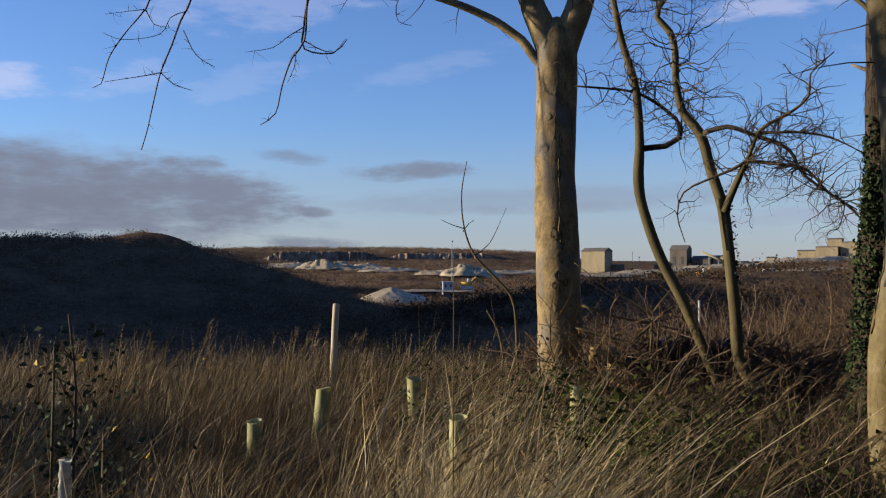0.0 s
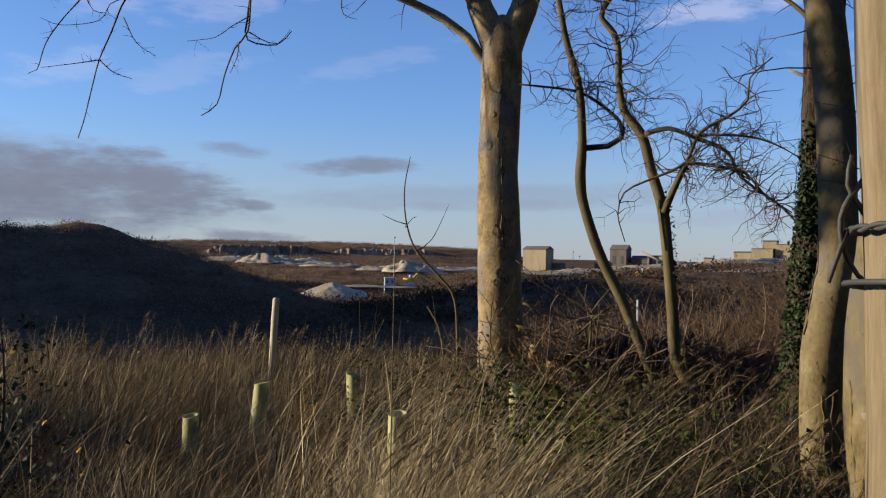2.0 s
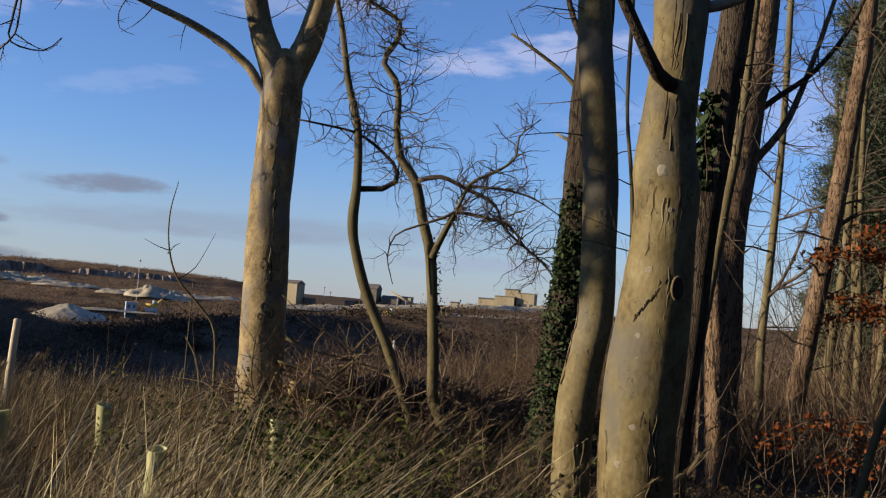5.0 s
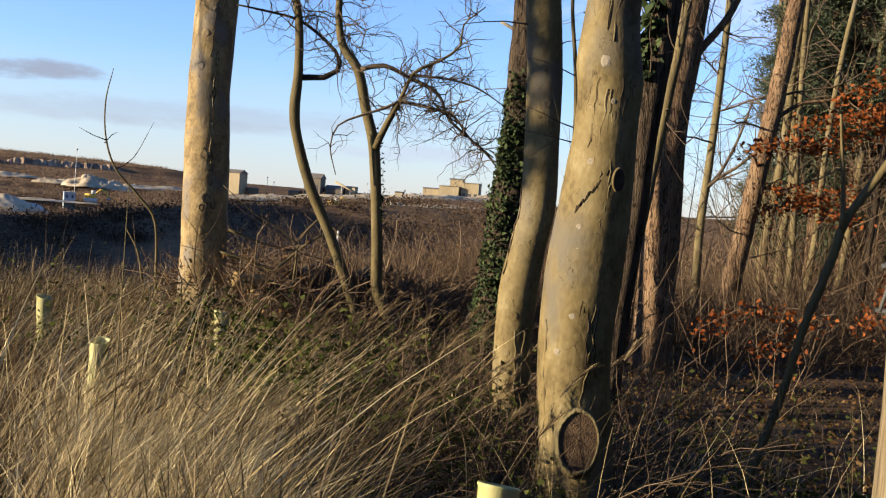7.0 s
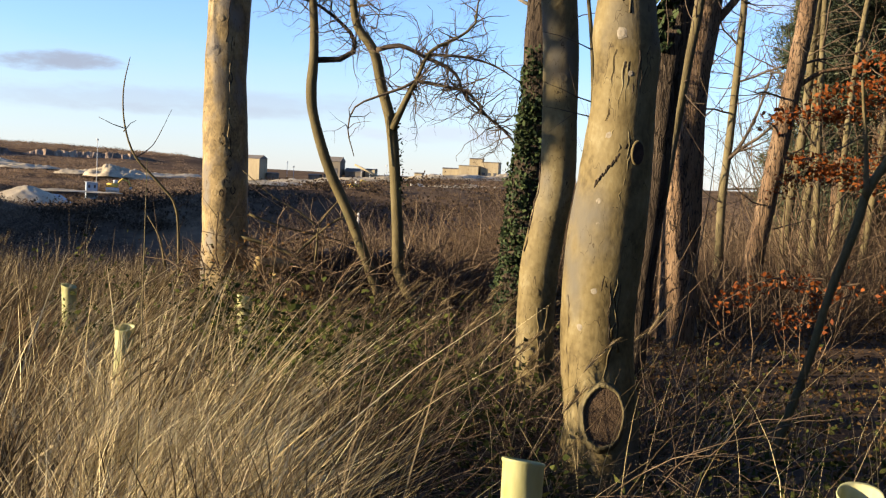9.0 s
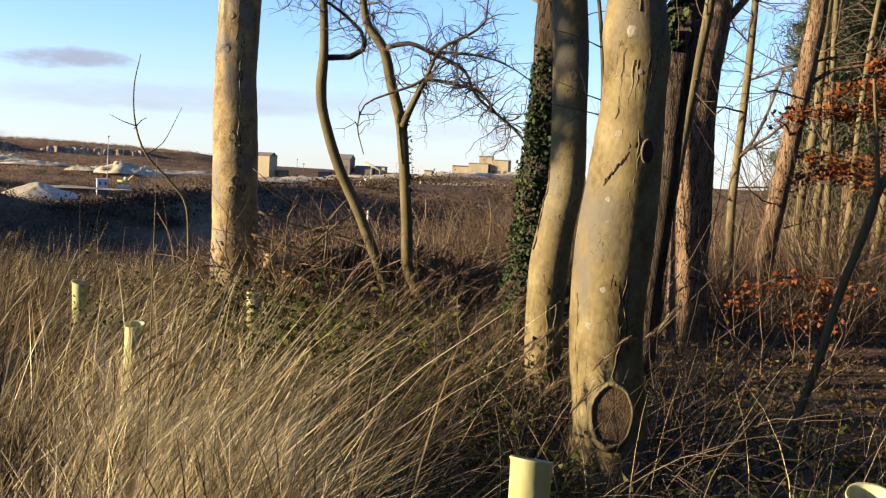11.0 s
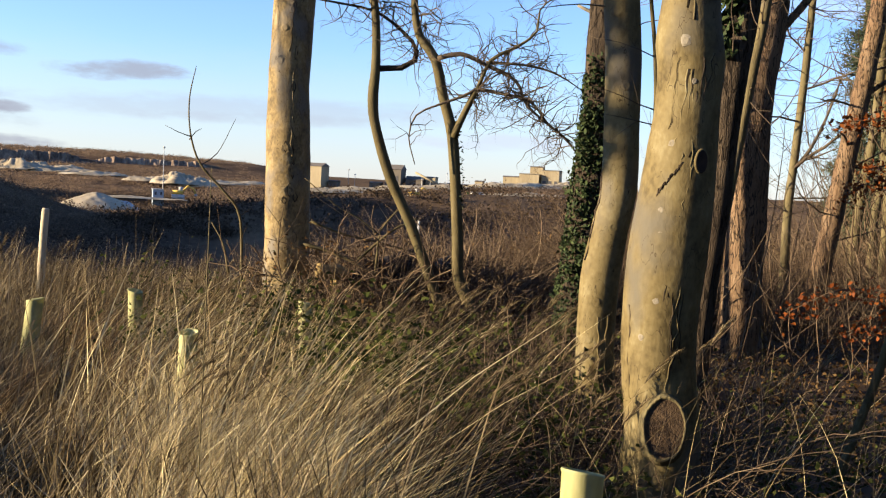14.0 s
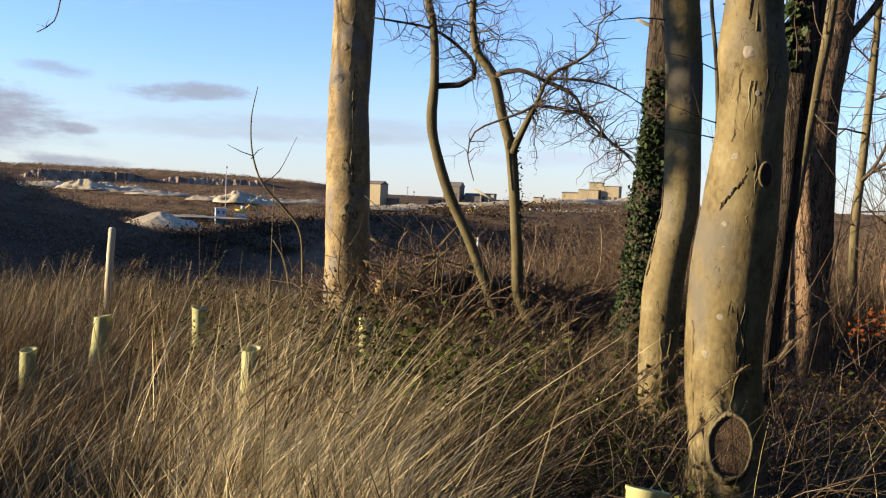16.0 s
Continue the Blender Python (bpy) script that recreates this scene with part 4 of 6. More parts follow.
R6 = limb(pair_r, [(2.46, 7.93, 2.44), (2.78, 7.82, 2.43), (3.01, 7.74, 2.37), (3.23, 7.64, 2.23)], 0.014, 0.004, TWIG, "limb", 6)
cg = Geo()
for rows, n, ln, b in ((R2, 34, 0.6, (0.35, 0, -0.25)), (R3, 34, 0.5, (0.25, 0, 0.1)), (R5, 46, 0.55, (0.3, 0, -0.45)), (R6, 20, 0.45, (0.3, 0, -0.1)), (R4, 6, 0.3, (-0.3, 0, -0.3)), (R1[-2:], 26, 0.55, (0.3, 0, 0.0))):
    twigs_along(cg, rows, n, ln * 0.85, 0.006, 2, tuple(v * 0.6 for v in b), lo=0.2, kink=0.85, spawn=0.5, seg=0.06, angle=0.95)
twigs_along(cg, TR[len(TR) // 2:], 105, 0.72, 0.0066, 2, (0.35, 0, -0.08), lo=0.02, kink=0.85, spawn=0.42, seg=0.065, angle=0.95)
part("twig", cg, TWIG, pair_r)
cg = Geo()
twigs_along(cg, LK, 26, 0.4, 0.006, 2, (-0.2, 0, 0.0), lo=0.3, kink=0.85, seg=0.06, angle=0.95)
twigs_along(cg, TL[len(TL) // 2:], 40, 0.45, 0.006, 2, (0, 0, 0.02), lo=0.1, kink=0.85, seg=0.06, angle=0.95)
part("twig", cg, TWIG, pair_l)
ivy_on(pair_r, TR, 1.2, 2.0, 70, 0.02, 0.03, 80, 50)

sapling, SP = tree("sapling", [(0.78, 9.66, 0.0, 0.016), (0.72, 9.67, 0.4, 0.014), (0.68, 9.68, 1.02, 0.013), (0.52, 9.69, 1.26, 0.012), (0.3, 9.7, 1.5, 0.010), (0.2, 9.7, 1.78, 0.008), (0.18, 9.7, 2.1, 0.006), (0.23, 9.7, 2.4, 0.003)],
                   BARK_THIN, "bare grey sapling with a few upright twigs", 8, 0.1, category="sapling")
for pts in ([(0.68, 9.68, 1.03), (0.84, 9.66, 1.18), (0.87, 9.66, 1.26)], [(0.3, 9.7, 1.49), (0.45, 9.69, 1.61), (0.61, 9.68, 1.95)], [(0.2, 9.7, 1.75), (0.1, 9.7, 1.78), (-0.03, 9.7, 1.84)], [(0.19, 9.7, 1.72), (0.25, 9.7, 1.8), (0.3, 9.7, 1.83)]):
    limb(sapling, pts, 0.006, 0.002, TWIG, "twig", 5)


# ---- things set out in the grass ----
def guard(x, y, top, r, lean=(0.0, 0.0), name="tree_guard"):
    """A plastic sapling guard: an open tube with a turned rim and a stick inside."""
    z0 = ground_z(x, y) - 0.02
    t = thing(name, (x, y, z0), "pale green plastic sapling guard standing in long grass", "tree guard", "sapling guards")
    g = Geo()
    n = 24
    rings = [(z0, r * 1.02), (z0 + (top - z0) * 0.35, r), (z0 + (top - z0) * 0.7, r * 0.985), (top - 0.012, r), (top - 0.004, r * 1.06), (top, r * 1.03), (top - 0.006, r * 0.93), (top - 0.1, r * 0.93), (z0 + 0.05, r * 0.93)]
    verts, faces = [], []
    for z, rr in rings:
        k = (z - z0) / (top - z0)
        for i in range(n):
            a = 2 * math.pi * i / n
            w = rr * (1 + 0.06 * math.sin(2 * a + x * 9) + 0.02 * noise.noise(Vector((a * 2, z * 9, x))))
            verts.append((x + lean[0] * k + math.cos(a) * w, y + lean[1] * k + math.sin(a) * w, z + 0.012 * k * math.sin(a + x * 5)))
    for i in range(len(rings) - 1):
        for k in range(n):
            j = (k + 1) % n
            faces.append((i * n + k, i * n + j, (i + 1) * n + j, (i + 1) * n + k))
    g.add(verts, faces)
    part("tube", g, GUARD, t)
    g = Geo()
    tube(g, [(x - r * 0.4 + lean[0] * k, y + lean[1] * k, z0 + (top - 0.025 - z0) * k, 0.007) for k in (0, 0.5, 1)], 6)
    part("stick", g, WOOD_STAKE, t)


for row in ((-1.11, 5.9, 0.49, 0.042, (0.01, 0)), (-0.88, 7.05, 0.54, 0.058, (0.05, 0)), (-0.19, 7.2, 0.59, 0.052, (-0.02, 0)), (0.07, 5.24, 0.61, 0.045, (0.01, 0)), (0.92, 6.9, 0.565, 0.048, (0, 0)), (0.815, 2.05, 0.797, 0.046, (0.004, 0)), (1.39, 1.64, 0.815, 0.047, (0, 0))):
    guard(*row)

stake = thing("stake", (-1.135, 10.39, ground_z(-1.135, 10.39)), "weathered pale wooden stake leaning in the grass", "stake")
g = Geo()
tube(g, spline([(-1.15, 10.39, -0.1, 0.036), (-1.13, 10.39, 0.3, 0.036), (-1.115, 10.39, 0.7, 0.035), (-1.10, 10.39, 0.985, 0.034), (-1.099, 10.39, 1.0, 0.028)], 0.1), 12, 0.05)
part("shaft", g, WOOD_STAKE, stake)

cane = thing("cane", (0.028, 2.8, ground_z(0.028, 2.8)), "thin upright grey cane among the grass", "cane")
g = Geo()
tube(g, [(0.026, 2.8, 0.0, 0.002), (0.027, 2.8, 0.6, 0.0018), (0.029, 2.8, 1.1, 0.0016), (0.03, 2.8, 1.43, 0.001)], 6)
part("shaft", g, BARK_GREEN, cane)

# the fence post close to the lens, with its wraps of wire
PX, PY, PR = 0.1735, 0.2605, 0.0475
post = thing("fence_post", (PX, PY, ground_z(PX, PY)), "round weathered wooden fence post wrapped with wire", "fence post")
g = Geo()
tube(g, [(PX + 0.003 * math.sin(k * 0.4), PY, -0.2 + k * 0.03, PR * (1 + 0.012 * math.sin(k * 0.33) + (0.012 if k < 52 else 0))) for k in range(0, 62)], 48, 0.05, True, 9.0)
part("shaft", g, WOOD_POST, post)
g = Geo()
for ph in (0, math.pi):
    rows = []
    for k in range(150):
        a = 2 * math.pi * k / 149
        tw = a * 15 + ph
        rr = PR + 0.0014 + 0.0006 * math.cos(tw)
        rows.append((PX + math.cos(a) * rr, PY + math.sin(a) * rr, 1.411 + 0.003 * math.sin(a + 2.0) + 0.0006 * math.sin(tw), 0.00062))
    tube(g, rows, 7, cap=False)
part("barbed_wire", g, WIRE, post, "twisted two-strand galvanised wire")
g = Geo()
tube(g, [(PX + math.cos(a) * (PR + 0.003), PY + math.sin(a) * (PR + 0.0014), 1.392 + 0.003 * math.cos(a + 2.6), 0.0008) for a in [2 * math.pi * k / 60 for k in range(61)]], 7, cap=False)
part("tie_wire", g, WIRE, post, "single loop of plain wire")
for a0, z0, z1, w in ((3.5, 1.15, 1.36, 0.0006), (4.1, 1.28, 1.60, 0.0008), (4.7, 1.36, 1.62, 0.0007), (3.9, 1.40, 1.55, 0.0005), (5.0, 1.2, 1.5, 0.0006)):
    g = Geo()
    tube(g, spline([(PX + math.cos(a0 + 0.02 * math.sin(k * 1.9 + a0)) * PR * 1.012, PY + math.sin(a0 + 0.02 * math.sin(k * 1.9 + a0)) * PR * 1.012, z0 + (z1 - z0) * k / 9, w * math.sin(math.pi * (k + 0.6) / 10.2)) for k in range(10)], 0.01), 5, 0.3)
    part("check", g, HOLLOW, post, "dark drying crack in the wood")
ex, ey = PX - PR * 0.92, PY + PR * 0.36
g = Geo()
for pts in ([(ex + 0.004, ey, 1.425), (ex - 0.004, ey, 1.414), (ex - 0.0045, ey, 1.405), (ex + 0.0, ey, 1.396), (ex + 0.006, ey, 1.392)], [(ex + 0.002, ey, 1.412), (ex - 0.003, ey, 1.42), (ex - 0.002, ey, 1.428)], [(ex - 0.003, ey, 1.408), (ex - 0.006, ey, 1.400), (ex - 0.008, ey, 1.394)]):
    curve(g, pts, 0.0009, 0.0006, 6, 0.003)
part("barb", g, WIRE, post)

# log pile and brushwood behind the forked tree
def log(a, b, r, label, cut, group="stacked logs"):
    a, b = Vector(a), Vector(b)
    t = thing("log", tuple(a), label, "log", group)
    g = Geo()
    n = 10
    tube(g, [(*(a + (b - a) * k / n), r * (1 + 0.06 * math.sin(k * 1.7 + a.x))) for k in range(n + 1)], 16, 0.08, cap=False)
    part("bark", g, BARK_DARK, t)
    d = (b - a).normalized()
    u = d.cross(Vector((0, 0, 1))).normalized()
    w = d.cross(u)
    for p, s in ((a, -1), (b, 1)):
        g = Geo()
        rim = [p + (u * math.cos(2 * math.pi * k / 16) + w * math.sin(2 * math.pi * k / 16)) * r * 1.0 for k in range(16)]
        g.add([p + d * s * 0.006] + rim, [(0, 1 + k, 1 + (k + 1) % 16) for k in range(16)])
        part("cut_end", g, cut, t, "sawn end grain")


log((1.42, 8.74, 0.56), (2.5, 9.2, 0.50), 0.07, "fallen log with a fresh yellow sawn end", WOOD_CUT)
log((0.79, 9.0, 0.52), (0.7, 10.2, 0.05), 0.05, "thin cut log with a pale sawn end", WOOD_CUT)
log((0.73, 8.85, 0.40), (0.5, 10.0, 0.1), 0.04, "thin cut log with a pale sawn end", WOOD_CUT)
for k in range(8):
    x0 = 1.5 + 0.16 * k
    log((x0, 8.75 + 0.12 * rng.random(), 0.18 + 0.21 * (k % 3)), (x0 + 0.5 + rng.uniform(-0.2, 0.3), 10.2, 0.2 + 0.22 * (k % 3)), rng.uniform(0.08, 0.12), "dark rotting log in a pile", WOOD_OLD)
split = thing("split_log", (1.27, 8.58, 0.62), "short split log of fresh yellow wood on the pile", "log", "stacked logs")
g = Geo()
tube(g, spline([(1.25, 8.56, 0.64, 0.062), (1.34, 8.57, 0.63, 0.07), (1.44, 8.60, 0.625, 0.068), (1.52, 8.63, 0.61, 0.055)], 0.03), 9, 0.2, True, 6.0)
part("wood", g, WOOD_CUT, split)
# an old sawn-off stub at the foot of the near trunk
sa, sb = Vector((2.02, 3.88, 0.40)), Vector((1.945, 3.70, 0.47))
sd = (sb - sa).normalized()
su, sw = Vector((sd.y, -sd.x, 0)).normalized(), Vector((0, 0, 1))
g = Geo()
loops = [(0.0, 1.3), (0.48, 1.12), (0.66, 1.02), (0.74, 0.97), (0.75, 0.91), (0.71, 0.87)]
verts, faces = [], []
for k, w in loops:
    for i in range(24):
        a = 2 * math.pi * i / 24
        rag = 1 + 0.05 * noise.noise(Vector((math.cos(a) * 2, math.sin(a) * 2, k * 3)))
        verts.append(sa + (sb - sa) * k + (su * math.cos(a) * 0.092 + sw * math.sin(a) * 0.145) * w * rag)
for i in range(len(loops) - 1):
    for k in range(24):
        j = (k + 1) % 24
        faces.append((i * 24 + k, i * 24 + j, (i + 1) * 24 + j, (i + 1) * 24 + k))
g.add(verts, faces)
stub = part("cut_stub", g, BARK_GREEN, near_tree, "sawn stub with a healed rim of bark")
# cut face takes a dark wood colour in place of the shade on it
g = Geo()
rim = verts[-24:]
g.add([sa + (sb - sa) * 0.72] + rim, [(0, 1 + k, 1 + (k + 1) % 24) for k in range(24)])
part("cut_face", g, WOOD_OLD, stub, "weathered end grain, coloured dark for the shade on it", at=tuple(sb))

# ---- the wood beyond the trunks ----
def plain_tree(x, y, r, lean, tall, mat, label, twigs=18, limbs=3, name="tree"):
    z = ground_z(x, y)
    rows = [(x, y, z - 0.1, r * 1.4), (x + lean[0] * 0.05, y + lean[1] * 0.05, z + 0.3, r)]
    for k in range(1, 7):
        t = k / 6
        rows.append((x + lean[0] * t + rng.gauss(0, 0.03), y + lean[1] * t, z + tall * t, r * (1 - 0.55 * t)))
    t, fine = tree(name, rows, mat, label, 12, 0.07, "trees of the wood")
    g = Geo()
    for _ in range(limbs):
        q = fine[int(len(fine) * rng.uniform(0.3, 0.9))]
        grow(g, q[:3], (rng.gauss(0, 1), rng.gauss(0, 1), 0.9), rng.uniform(1.0, 2.0), r * 0.3, 2, (0, 0, 0.15), 0.25, 0.35, 4, 0.7, 0.18)
    twigs_along(g, fine, twigs, 0.8, 0.008, 1, (0, 0, 0.1), lo=0.2, seg=0.16)
    part("twig", g, TWIG, t)
    return t, fine


for x, y, r, lean, mat, lab in (
    (9.8, 12.6, 0.11, (0.35, -0.3), BARK_GREEN, "pale mossy trunk at the edge of the wood"), (10.1, 12.3, 0.085, (0.0, 0.1), BARK_GREEN, "straight mossy trunk in the wood"),
    (10.25, 12.2, 0.075, (0.5, -0.3), BARK_GREEN, "slender mossy trunk in the wood"), (10.7, 13.2, 0.10, (-0.1, 0), BARK_GREEN, "straight grey trunk in the wood"),
    (11.6, 13.0, 0.09, (0.6, -0.3), BARK_GREEN, "leaning mossy trunk in the wood"), (12.3, 13.6, 0.13, (0.3, 0), BARK_PINE, "pine trunk deep in the wood"),
    (11.0, 11.2, 0.10, (0.5, -0.2), BARK_DARK, "dark trunk in the wood"), (13.5, 14.2, 0.14, (0.2, 0), BARK_DARK, "dark trunk deep in the wood"), (12.6, 12.0, 0.11, (0.3, 0.2), BARK_GREEN, "mossy trunk in the wood"),
    (14.5, 15.5, 0.13, (0.4, 0), BARK_PINE, "pine trunk deep in the wood"), (12.0, 15.5, 0.10, (0.2, 0), BARK_GREEN, "thin trunk in the wood"), (9.3, 10.0, 0.06, (0.4, 0), BARK_DARK, "thin dark trunk in the wood"),
    (14.0, 12.4, 0.12, (0.2, 0), BARK_DARK, "dark trunk in the wood"), (16.0, 14.0, 0.15, (0.1, 0), BARK_PINE, "pine trunk deep in the wood"), (15.5, 17.5, 0.13, (0.1, 0), BARK_DARK, "dark trunk deep in the wood"),
    (13.0, 17.0, 0.11, (0.2, 0), BARK_GREEN, "thin trunk deep in the wood"), (8.6, 13.5, 0.05, (0.2, 0), BARK_GREEN, "thin young trunk in scrub"), (9.2, 15.0, 0.06, (0.1, 0), BARK_GREEN, "thin young trunk in scrub"),
):
    plain_tree(x, y, r * 0.72, lean, rng.uniform(6.0, 8.5), mat, lab, 34, 6)

# bare limbs that cross the gaps between the trunks
g = Geo()
for base, d, ln, r in (((7.92, 11.45, 1.9), (0.5, -0.2, 0.75), 1.5, 0.026), ((7.92, 11.45, 2.5), (-0.9, -0.1, 0.35), 1.6, 0.014), ((7.92, 11.45, 2.9), (0.9, -0.1, 0.5), 1.8, 0.016), ((7.92, 11.45, 1.3), (-0.8, 0.1, 0.5), 1.4, 0.012), ((7.92, 11.45, 1.5), (0.8, 0.1, 0.2), 1.4, 0.012), ((7.95, 11.45, 3.4), (-0.6, 0.0, 0.7), 1.6, 0.014)):
    grow(g, base, d, ln, r, 3, (0, 0, 0.05), 0.3, 0.45, 5, 0.8, 0.14)
part("twig", g, TWIG, pale_tree)
g = Geo()
for base, d, ln, r in (((7.8, 10.33, 1.9), (0.9, -0.3, 0.1), 1.6, 0.016), ((7.86, 10.28, 2.6), (-0.9, -0.2, 0.3), 1.5, 0.014), ((7.76, 10.36, 1.3), (-0.8, -0.3, 0.2), 1.3, 0.011), ((7.9, 10.24, 3.0), (0.8, -0.3, 0.3), 1.7, 0.016), ((7.7, 10.4, 1.0), (0.9, -0.2, 0.3), 1.4, 0.011)):
    grow(g, base, d, ln, r, 3, (0, 0, 0.0), 0.3, 0.45, 5, 0.8, 0.14)
part("twig", g, TWIG, pine_tree)

# low dark leaning stem by the copper leaves
stem, NK = tree("tree", [(2.97, 3.98, 0.0, 0.020), (3.01, 3.92, 0.26, 0.021), (3.10, 3.86, 0.66, 0.020), (3.14, 3.81, 0.96, 0.019), (3.22, 3.75, 1.31, 0.021), (3.26, 3.72, 1.5, 0.020), (3.45, 3.6, 1.9, 0.022), (3.7, 3.5, 2.6, 0.02)],
                BARK_THIN, "thin dark leaning stem in the shade", 12, 0.08)
limb(stem, [(3.24, 3.73, 1.42), (3.2, 3.7, 1.6), (3.1, 3.65, 1.95)], 0.016, 0.006, BARK_THIN, "limb", 7)


def needles(centres, spread, per, length):
    c = np.repeat(np.array(centres), per, axis=0)
    d = nrng.normal(size=c.shape)
    d[:, 2] = d[:, 2] * 0.6 + 0.25
    d /= np.linalg.norm(d, axis=1)[:, None]
    c = c + nrng.normal(size=c.shape) * spread
    n = len(c)
    w = np.cross(d, nrng.normal(size=c.shape))
    w /= np.linalg.norm(w, axis=1)[:, None] + 1e-9
    w *= 0.008
    L = length * nrng.uniform(0.6, 1.2, n)[:, None]
    v = np.stack([c - w, c + w, c + d * L + w * 0.4, c + d * L - w * 0.4], 1).reshape(-1, 3)
    return v, np.arange(n * 4).reshape(-1, 4)


def conifer(x, y, r, tall, low, spread, label, density=1.0):
    t, fine = plain_tree(x, y, r, (0.1, 0), tall, BARK_PINE, label, 4, 0)
    g, tufts = Geo(), []
    z0 = ground_z(x, y)
    for _ in range(int(60 * density)):
        z = z0 + low + (tall - low) * rng.random()
        a = rng.uniform(0, 2 * math.pi)
        ln = spread * (1.15 - 0.7 * (z - z0) / tall) * rng.uniform(0.6, 1.1)
        p, d = Vector((x, y, z)), Vector((math.cos(a), math.sin(a), 0.12))
        rows = [(p.x, p.y, p.z, 0.018)]
        for k in range(6):
            d = (d + Vector((rng.gauss(0, 0.15), rng.gauss(0, 0.15), rng.gauss(0, 0.12)))).normalized()
            p = p + d * ln / 6
            rows.append((p.x, p.y, p.z, 0.018 * (1 - k / 7)))
            if k > 1:
                for _ in range(3):
                    tufts.append(tuple(p + Vector((rng.gauss(0, 0.16), rng.gauss(0, 0.16), rng.gauss(0, 0.10)))))
        tube(g, rows, 4, cap=False)
    tagged(part("branch", g, TWIG, t), kind="stuff")
    v, q = needles(tufts, 0.075, 30, 0.12)
    fast_mesh("needles", v - np.array(t["base"]), q, NEEDLE, "dark green needle tufts", "", "stuff", t)


for row in ((12.5, 13.8, 0.14, 8.0, 1.9, 1.2), (13.6, 14.8, 0.14, 8.5, 1.2, 1.4), (14.6, 13.2, 0.13, 8.0, 1.6, 1.4), (15.6, 16.6, 0.15, 9.0, 1.2, 1.7), (16.5, 15.4, 0.15, 9.0, 1.0, 1.8), (12.2, 12.2, 0.10, 7.5, 3.2, 1.0), (12.3, 15.0, 0.10, 8.0, 1.4, 0.9), (13.2, 12.6, 0.11, 8.0, 1.4, 1.2), (11.4, 13.4, 0.09, 7.0, 2.6, 0.7), (12.7, 15.7, 0.11, 8.5, 0.9, 1.0), (13.7, 16.4, 0.12, 8.5, 0.8, 1.2), (12.5, 14.6, 0.10, 7.5, 0.9, 0.8), (13.0, 14.0, 0.10, 8.0, 0.8, 1.0), (17.5, 17.5, 0.14, 9.0, 0.6, 2.0)):
    conifer(*row, "pine with dark needle tufts in the wood")


def copper_spray(x, y, z, ln, d, count, label="copper-brown beech twig that keeps its dead leaves"):
    t = thing("beech_branch", (x, y, z), label, "branch", "copper beech sprays")
    g, pts = Geo(), []
    p, dd = Vector((x, y, z)), Vector(d).normalized()
    rows = [(p.x, p.y, p.z, 0.008)]
    n = max(4, int(ln / 0.08))
    for k in range(n):
        dd = (dd + Vector((rng.gauss(0, 0.2), rng.gauss(0, 0.2), rng.gauss(0, 0.12) - 0.03))).normalized()
        p = p + dd * ln / n
        rows.append((p.x, p.y, p.z, 0.008 * (1 - k / n * 0.8)))
        for _ in range(2 * count // n):
            pts.append(tuple(p + Vector((rng.gauss(0, 0.05), rng.gauss(0, 0.08), rng.gauss(-0.02, 0.045)))))
    tube(g, rows, 4, cap=False)
    part("stem", g, TWIG, t)
    v, q = leaves(np.array(pts), nrng.uniform(0.03, 0.055, len(pts)), 0.7, 0.5)
    fast_mesh("leaf", v - np.array(t["base"]), q, BEECH, "dry copper-orange leaves", "", "stuff", t)


for x, y, z, ln, d, c in ((5.15, 6.2, 0.82, 0.8, (-1, 0.6, 0.02), 70), (5.4, 6.1, 0.80, 0.8, (-1, 0.5, 0.0), 60), (5.35, 6.15, 0.70, 0.5, (-0.6, 0.3, -0.2), 20), (6.1, 6.7, 1.80, 0.9, (-1, 0.4, -0.2), 170), (6.1, 6.7, 1.55, 0.8, (-1, 0.3, -0.15), 140), (5.9, 6.9, 2.15, 0.8, (-1, 0.3, 0.0), 130),
                          (6.3, 6.5, 2.5, 0.9, (-1, 0.3, -0.2), 150), (6.3, 6.5, 2.35, 0.8, (-0.6, 0.2, -0.3), 130), (6.5, 6.4, 2.95, 0.9, (-1, 0.3, -0.1), 120), (6.6, 6.3, 1.25, 0.9, (-1, 0.3, -0.1), 110), (6.2, 5.7, 1.95, 0.7, (-0.6, 0.1, -0.4), 100), (6.4, 6.0, 2.7, 0.8, (-0.8, 0.1, -0.2), 100)):
    copper_spray(x, y, z, ln, d, c)


# ---- scrub, brushwood and undergrowth ----
def shrub(stems, tall, spread, r, level, bias, seg=0.12, kink=0.3, tilt=0.5):
    g = Geo()
    for _ in range(stems):
        a = rng.uniform(0, 2 * math.pi)
        s = spread * rng.random() ** 0.5
        d = Vector((math.cos(a) * tilt + rng.gauss(0, 0.6 * tilt), math.sin(a) * tilt + rng.gauss(0, 0.6 * tilt), 1.0))
        grow(g, (math.cos(a) * s, math.sin(a) * s, -0.05), d, tall * rng.uniform(0.6, 1.15), r, level, bias, kink, 0.55, 3, 0.75, seg)
    return g


def scatter(variants, spots, name, label, category, group, mat):
    made = []
    for k, g in enumerate(variants):
        ob = thing(name, (0, 0, 0), label, category, group)
        part("twig", g, mat, ob, at=(0, 0, 0))
        made.append(ob)
    for i, (x, y, s) in enumerate(spots):
        m = Matrix.LocRotScale((x, y, ground_z(x, y)), Euler((0, 0, rng.uniform(0, 6.28))), Vector((s, s, s * rng.uniform(0.85, 1.15))))
        if i < len(made):
            made[i].matrix_basis = m
        else:
            c = copy_thing(made[i % len(made)], m)
            c.scale = (s, s, s)


